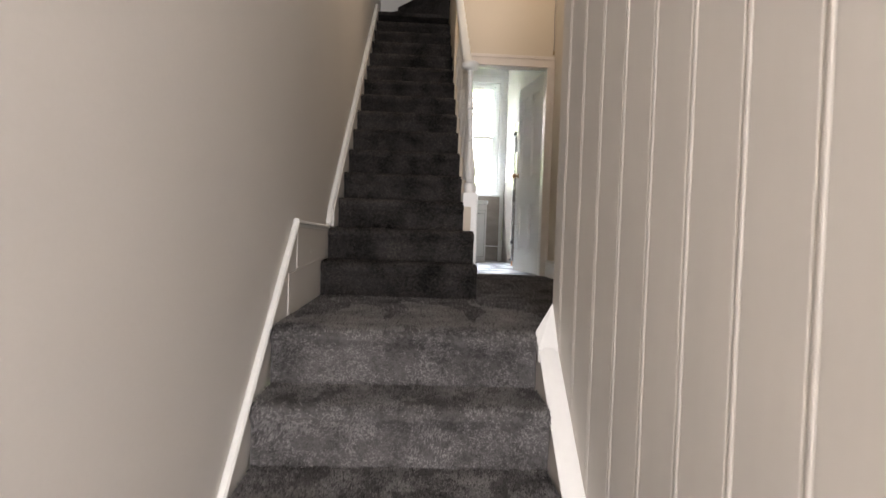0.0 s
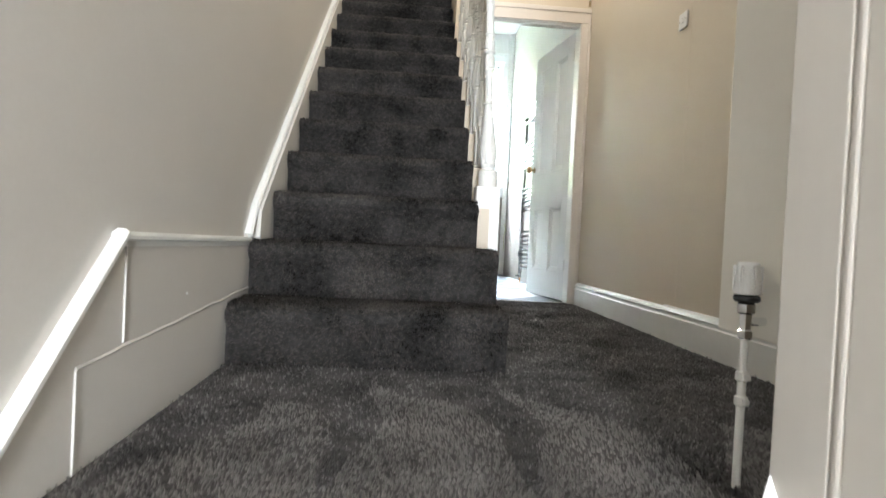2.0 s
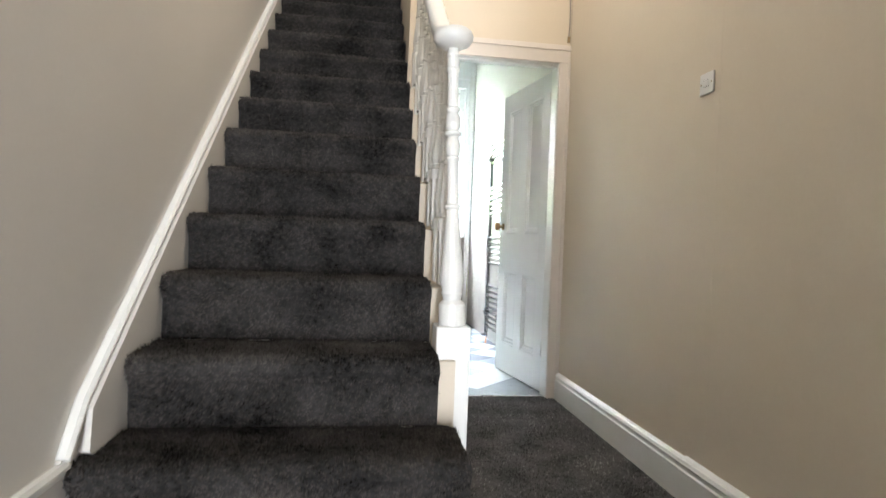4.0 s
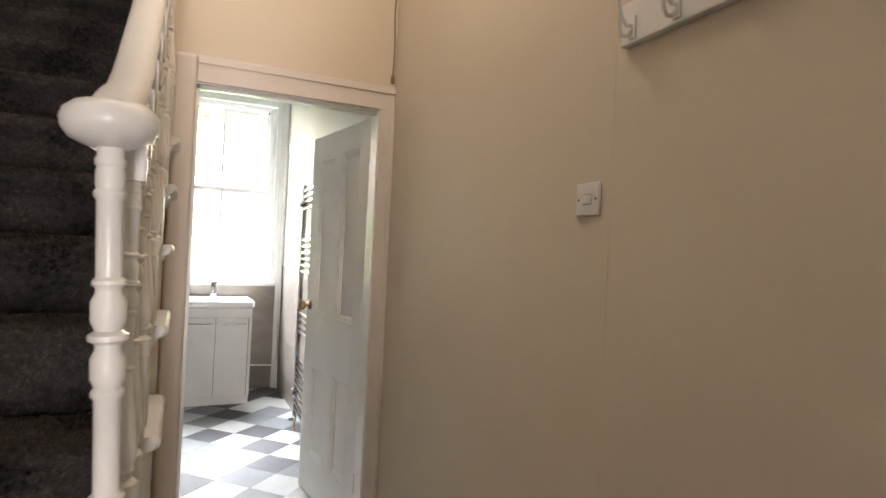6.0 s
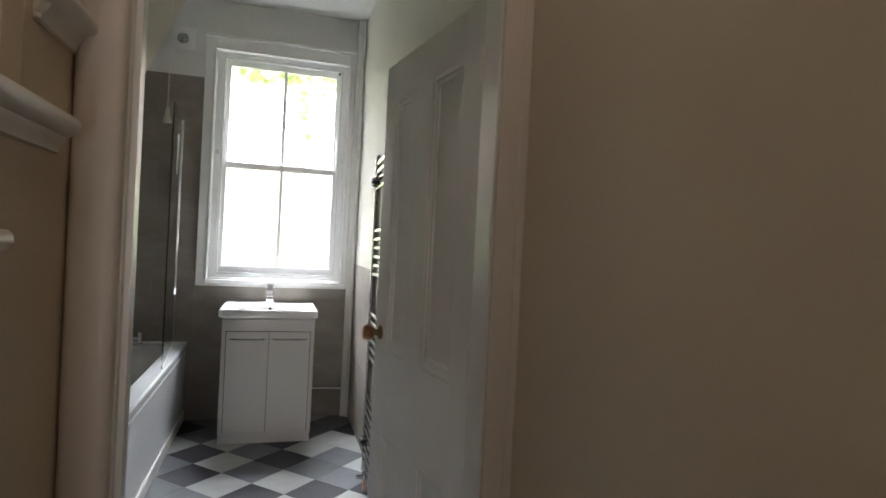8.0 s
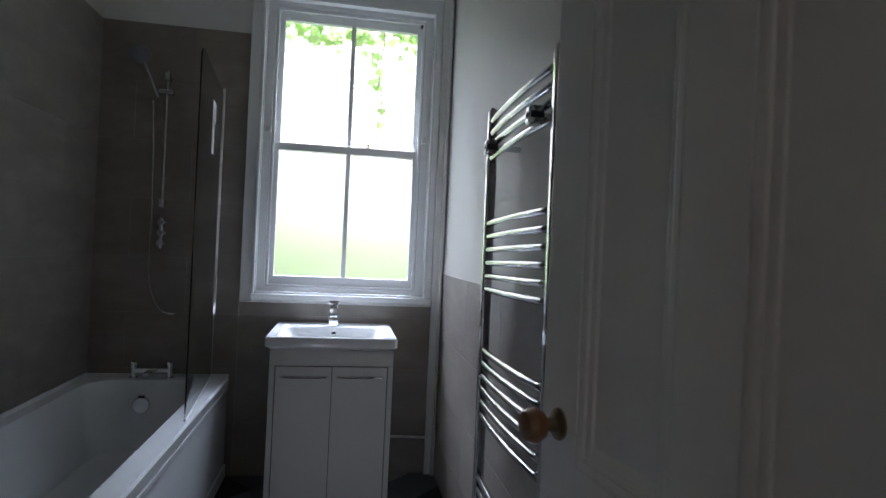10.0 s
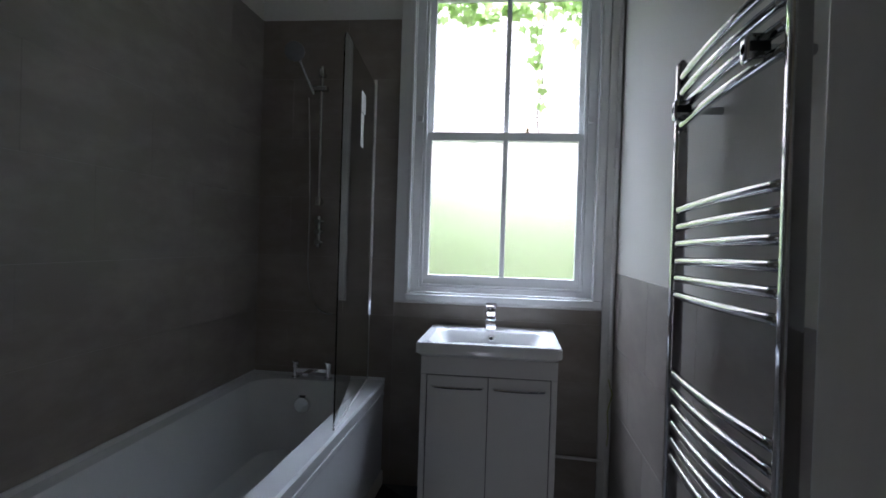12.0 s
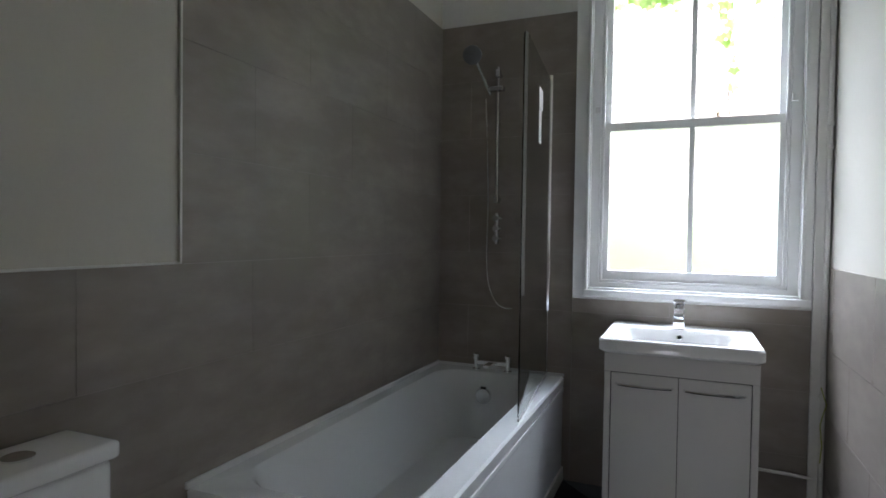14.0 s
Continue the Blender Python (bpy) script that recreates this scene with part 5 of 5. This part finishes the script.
def leaf_material(name, front, through_colour):
    """Leaves that let light through."""
    m = bpy.data.materials.new(name)
    m.use_nodes = True
    nt = m.node_tree
    out = nt.nodes["Material Output"]
    d, t, mx = nt.nodes["Principled BSDF"], nt.nodes.new("ShaderNodeBsdfTranslucent"), nt.nodes.new("ShaderNodeMixShader")
    d.inputs["Base Color"].default_value, d.inputs["Roughness"].default_value = (*front, 1), 0.5
    geo, hsv, mr = nt.nodes.new("ShaderNodeNewGeometry"), nt.nodes.new("ShaderNodeHueSaturation"), nt.nodes.new("ShaderNodeMapRange")
    mr.inputs[3].default_value, mr.inputs[4].default_value = 0.7, 1.25
    nt.links.new(geo.outputs["Random Per Island"], mr.inputs[0])
    nt.links.new(mr.outputs[0], hsv.inputs["Value"])
    hsv.inputs["Color"].default_value = (*through_colour, 1)
    nt.links.new(hsv.outputs[0], t.inputs["Color"])
    mx.inputs[0].default_value = 0.6
    nt.links.new(d.outputs[0], mx.inputs[1]), nt.links.new(t.outputs[0], mx.inputs[2])
    nt.links.new(mx.outputs[0], out.inputs["Surface"])
    return m


LEAF = leaf_material("ivy_leaf", (0.18, 0.30, 0.08), (0.52, 0.68, 0.24))
HEDGE = leaf_material("hedge_leaf", (0.36, 0.44, 0.25), (0.60, 0.68, 0.44))
PALEBRICK = material("pale_brick", (0.70, 0.65, 0.625), 0.85, second=(0.55, 0.505, 0.48), scale=5, fine=40, vary=0.15)
MORTAR = material("pale_mortar", (0.62, 0.59, 0.54), 0.9, scale=8)
SLATE = material("roof_slate", (0.24, 0.23, 0.24), 0.7, second=(0.17, 0.16, 0.17), scale=4, vary=0.2)
BARK = material("ivy_stem", (0.18, 0.12, 0.07), 0.8, scale=20)
structure("ground_garden", boxed(-60, 60, WINDOWWALL + 0.25, 120, -1.2, -1.0), GRASS, "green lawn behind the house", "ground")


def leaf_verts(m, size, rng):
    """A lobed leaf with a fold, as points and faces."""
    out = [(0, 0, 0)]
    for a, r in ((-90, 0.15), (-50, 0.75), (-20, 0.55), (15, 0.85), (55, 0.6), (90, 1.15), (125, 0.6), (165, 0.85), (200, 0.55), (230, 0.75)):
        rr = r * size * rng.uniform(0.9, 1.1)
        out.append((rr * math.cos(radians(a)), rr * math.sin(radians(a)), -0.18 * abs(rr * math.cos(radians(a)))))
    v = [tuple(m @ Vector(p)) for p in out]
    return v, [(0, i, i + 1 if i < 10 else 1) for i in range(1, 11)]


def leaf_cloud(name, spots, size, mat, label, category, seed, kind="stuff"):
    rng = random.Random(seed)
    verts, faces = [], []
    for p in spots:
        m = Matrix.Translation(p) @ Euler((rng.uniform(60, 120) * math.pi / 180, rng.uniform(-0.6, 0.6), rng.uniform(-0.7, 0.7))).to_matrix().to_4x4() @ Matrix.Rotation(rng.uniform(2.4, 3.9), 4, "Z")
        v, f = leaf_verts(m, size * rng.uniform(0.6, 1.15), rng)
        faces += [tuple(i + len(verts) for i in g) for g in f]
        verts += v
    me = bpy.data.meshes.new(name)
    me.from_pydata(verts, [], faces)
    me.materials.append(mat)
    return tagged(new(name, me), label, category, kind=kind)


rng = random.Random(3)
spots = [(rng.uniform(0.2, 1.25), WINDOWWALL + 0.30 + rng.uniform(0, 0.12), 2.66 - abs(rng.gauss(0, 0.055)) + rng.uniform(0.0, 0.12)) for _ in range(150)]
ivy = thing("ivy", "green ivy hanging over the top of the window", "ivy", (0.7, WINDOWWALL + 0.3, 2.7))
strand = [(0.918 + 0.012 * math.sin(i * 0.8), WINDOWWALL + 0.33, 2.73 - 0.05 * i) for i in range(17)]
spots += [(x + rng.uniform(-0.05, 0.03), y + rng.uniform(-0.03, 0.03), z) for x, y, z in strand[4:9] for _ in range(2)] + [(strand[12][0] - 0.0, WINDOWWALL + 0.32, 2.24), (0.93, WINDOWWALL + 0.32, 2.19), (0.925, WINDOWWALL + 0.32, 2.10)]
lv = leaf_cloud("leaves", spots, 0.041, LEAF, "", "", 8, "")
lv.parent = ivy
lv.matrix_parent_inverse = Matrix.Translation((-0.7, -(WINDOWWALL + 0.3), -2.7))
bm = bmesh.new()
tube(bm, strand, 0.003, 6)
st = part("stem", bm, BARK, ivy)
st.matrix_parent_inverse = Matrix.Translation((-0.7, -(WINDOWWALL + 0.3), -2.7))
bm = bmesh.new()
tube(bm, [(0.1 + 0.1 * i, WINDOWWALL + 0.35, 2.72 + 0.02 * math.sin(i * 1.3)) for i in range(13)], 0.006, 6)
st = part("stem", bm, BARK, ivy)
st.matrix_parent_inverse = Matrix.Translation((-0.7, -(WINDOWWALL + 0.3), -2.7))

rng = random.Random(11)
spots = []
while len(spots) < 6500:
    x, y, z = rng.uniform(-3.2, 4.6), rng.uniform(11.4, 12.5), rng.uniform(-0.6, 2.7)
    if z < 1.90 + 0.5 * noise.noise((x * 0.8, y * 0.8, 4)) + 0.15 * noise.noise((x * 4, y, 2)):
        spots.append((x, y, z))
leaf_cloud("hedge", spots, 0.10, HEDGE, "leafy green hedge along the garden boundary", "hedge", 21)

house = thing("neighbour_house", "pale brick house with a slate roof beyond the garden", "house", (0, 15.0, -1.0), kind="")
part("wall", boxed(-5.0, 6.0, 0.012, 6.0, 0.0, 7.2), MORTAR, house)
brick_v, brick_f = [], []
for r_ in range(93):
    x = -5.0 + (0.115 if r_ % 2 else 0.0)
    while x < 5.9:
        x1, z0 = min(x + 0.215, 6.0), 0.02 + r_ * 0.077
        o = len(brick_v)
        brick_v += [(x, 0.014, z0), (x1, 0.014, z0), (x1, 0.014, z0 + 0.066), (x, 0.014, z0 + 0.066), (x, 0.0, z0), (x1, 0.0, z0), (x1, 0.0, z0 + 0.066), (x, 0.0, z0 + 0.066)]
        brick_f += [(o + 4, o + 5, o + 6, o + 7), (o + 7, o + 6, o + 2, o + 3), (o, o + 1, o + 5, o + 4), (o, o + 4, o + 7, o + 3), (o + 1, o + 2, o + 6, o + 5)]
        x += 0.226
me = bpy.data.meshes.new("brickwork")
me.from_pydata(brick_v, [], brick_f)
me.materials.append(PALEBRICK)
bw = tagged(new("brickwork", me), kind="stuff")
bw.parent = house
bm = prism(bmesh.new(), [(-0.35, 7.1), (3.0, 9.4), (6.35, 7.1), (6.35, 7.0), (-0.35, 7.0)], "x", -5.2, 6.2)
roof = part("roof", bm, SLATE, house)
sl_v, sl_f = [], []
for r_ in range(20):
    for c in range(46):
        x = -5.2 + c * 0.25 + (0.125 if r_ % 2 else 0)
        y0, z0 = -0.35 + r_ * 0.165, 7.115 + r_ * 0.1133
        o = len(sl_v)
        sl_v += [(x, y0, z0 + 0.012), (x + 0.243, y0, z0 + 0.012), (x + 0.243, y0 + 0.2, z0 + 0.137), (x, y0 + 0.2, z0 + 0.137), (x, y0, z0 - 0.002), (x + 0.243, y0, z0 - 0.002)]
        sl_f += [(o, o + 1, o + 2, o + 3), (o + 4, o + 5, o + 1, o)]
me = bpy.data.meshes.new("slates")
me.from_pydata(sl_v, [], sl_f)
me.materials.append(SLATE)
sl = tagged(new("slates", me), kind="stuff")
sl.parent = roof


# ---- carpet pile ----
def pile(name, spots, normals, parent, inverse, height, seed, brush=None, raised=None):
    """Tufts, each a small three-sided spike, leaning with the brushed direction of the pile. Those marked raised take
    the brightest copy of the pile colour.
    """
    r = np.random.default_rng(seed)
    n = len(spots)
    lean = np.stack([[noise.noise((p[0] * 3.3, p[1] * 3.3, p[2] * 3.3 + k)) for p in spots] for k in (0.0, 9.0)], 1)
    if brush is not None:
        lean[:, 1] += brush
    up = normals / np.linalg.norm(normals, axis=1, keepdims=True)
    side = np.tile(np.array([1.0, 0.0, 0.0]), (n, 1))
    fwd = np.cross(up, side)
    tip = spots + height * r.uniform(0.7, 1.2, (n, 1)) * (up + 0.9 * lean[:, :1] * side + 0.9 * lean[:, 1:] * fwd + r.normal(0, 0.28, (n, 3)))
    verts = np.empty((n, 4, 3))
    a0, size = r.uniform(0, 6.28, n), r.uniform(0.0028, 0.0048, n)
    for k in range(3):
        a = a0 + k * 2.0944
        verts[:, k] = spots - up * 0.002 + (size * np.cos(a))[:, None] * side + (size * np.sin(a))[:, None] * fwd
    verts[:, 3] = tip
    base = 4 * np.arange(n)[:, None]
    faces = np.concatenate([base + np.array([0, 1, 3]), base + np.array([1, 2, 3]), base + np.array([2, 0, 3])], 1).reshape(-1)
    me = bpy.data.meshes.new(name)
    me.vertices.add(4 * n)
    me.vertices.foreach_set("co", verts.reshape(-1))
    me.loops.add(9 * n)
    me.loops.foreach_set("vertex_index", faces.astype(np.int32))
    me.polygons.add(3 * n)
    me.polygons.foreach_set("loop_start", 3 * np.arange(3 * n, dtype=np.int32))
    me.update(calc_edges=True)
    # light on the tufts is put into colour by brighter pile copies
    me.materials.append(PILE if raised is None else LIT_PILE)
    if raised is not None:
        me.materials.append(BRIGHT_PILE)
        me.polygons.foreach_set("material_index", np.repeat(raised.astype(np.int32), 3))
    ob = tagged(new(name, me), kind="stuff")
    ob.parent = parent
    ob.matrix_parent_inverse = inverse
    return ob


def pile_on_step(x0, x1, nose, z0, z1, back, parent, inverse, seed, gap=0.0064):
    prof = np.array([(nose + 0.029, z0), (nose + 0.028, z1 - 0.085), (nose + 0.020, z1 - 0.068), (nose + 0.004, z1 - 0.052), (nose - 0.004, z1 - 0.034), (nose, z1 - 0.016), (nose + 0.014, z1 - 0.004), (nose + 0.04, z1), (back + 0.03, z1)])
    seg = np.linalg.norm(np.diff(prof, axis=0), axis=1)
    cum = np.concatenate([[0], np.cumsum(seg)])
    r = np.random.default_rng(seed)
    n = int((x1 - x0) * cum[-1] / gap ** 2)
    s_ = r.uniform(0, cum[-1], n)
    k = np.clip(np.searchsorted(cum, s_) - 1, 0, len(seg) - 1)
    f = ((s_ - cum[k]) / seg[k])[:, None]
    yz = prof[k] * (1 - f) + prof[k + 1] * f
    d = (prof[k + 1] - prof[k]) / seg[k][:, None]
    spots = np.column_stack([r.uniform(x0 + 0.004, x1 - 0.004, n), yz])
    patch = np.array([noise.noise((p[0] * 7, p[1] * 5, p[2] * 9 + seed)) for p in spots])
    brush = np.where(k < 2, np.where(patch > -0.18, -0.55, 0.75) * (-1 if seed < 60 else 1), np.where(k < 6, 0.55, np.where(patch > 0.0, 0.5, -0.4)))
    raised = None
    # only the lower steps get brighter tufts, for the stronger light on them
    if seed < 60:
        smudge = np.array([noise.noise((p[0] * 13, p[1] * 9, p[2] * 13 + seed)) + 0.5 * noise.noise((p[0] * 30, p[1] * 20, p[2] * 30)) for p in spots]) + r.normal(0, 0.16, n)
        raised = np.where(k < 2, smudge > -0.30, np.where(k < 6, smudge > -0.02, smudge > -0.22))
    return pile("pile", spots, np.column_stack([np.zeros(n), -d[:, 1], d[:, 0]]), parent, inverse, 0.0085, seed + 1, brush, raised)


inv = Matrix.Translation((0, -1.5, -LOW))
for k in range(4):
    nose, top = LOW_NOSE - LOW_GOING * k, -LOW_RISE * k
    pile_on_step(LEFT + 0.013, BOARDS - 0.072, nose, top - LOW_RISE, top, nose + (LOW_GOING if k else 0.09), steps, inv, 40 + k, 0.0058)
for n in range(1, STEPS + 1):
    pile_on_step(STAIR_L if n > 2 else LEFT + 0.012, STAIR_R + (0.05 if n < 3 else 0), nose_y(n), RISE * (n - 1), RISE * n, nose_y(n) + GOING - 0.03, stairs, HOME, 60 + 2 * n, 0.0064 if n < 8 else 0.009)
r = np.random.default_rng(9)
n = 62000
spots = np.column_stack([r.uniform(LEFT + 0.016, RIGHT - 0.03, n), 2.12 + 3.28 * r.uniform(0, 1, n) ** 1.35, np.zeros(n)])
spots = spots[~((spots[:, 0] < 0.34) & (spots[:, 1] > 3.2))]
spots = spots[~((spots[:, 0] > 0.42) & (spots[:, 1] < 2.13))]
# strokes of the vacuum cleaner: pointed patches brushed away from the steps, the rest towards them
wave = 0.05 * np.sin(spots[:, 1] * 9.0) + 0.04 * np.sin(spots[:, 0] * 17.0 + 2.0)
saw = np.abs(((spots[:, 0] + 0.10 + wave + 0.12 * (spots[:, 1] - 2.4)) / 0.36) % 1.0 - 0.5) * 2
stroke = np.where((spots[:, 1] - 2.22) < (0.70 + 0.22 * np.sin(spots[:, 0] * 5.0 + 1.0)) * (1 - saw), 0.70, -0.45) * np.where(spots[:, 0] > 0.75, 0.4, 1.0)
# stroke tufts also take the brighter copy, light on brushed fibres put into colour
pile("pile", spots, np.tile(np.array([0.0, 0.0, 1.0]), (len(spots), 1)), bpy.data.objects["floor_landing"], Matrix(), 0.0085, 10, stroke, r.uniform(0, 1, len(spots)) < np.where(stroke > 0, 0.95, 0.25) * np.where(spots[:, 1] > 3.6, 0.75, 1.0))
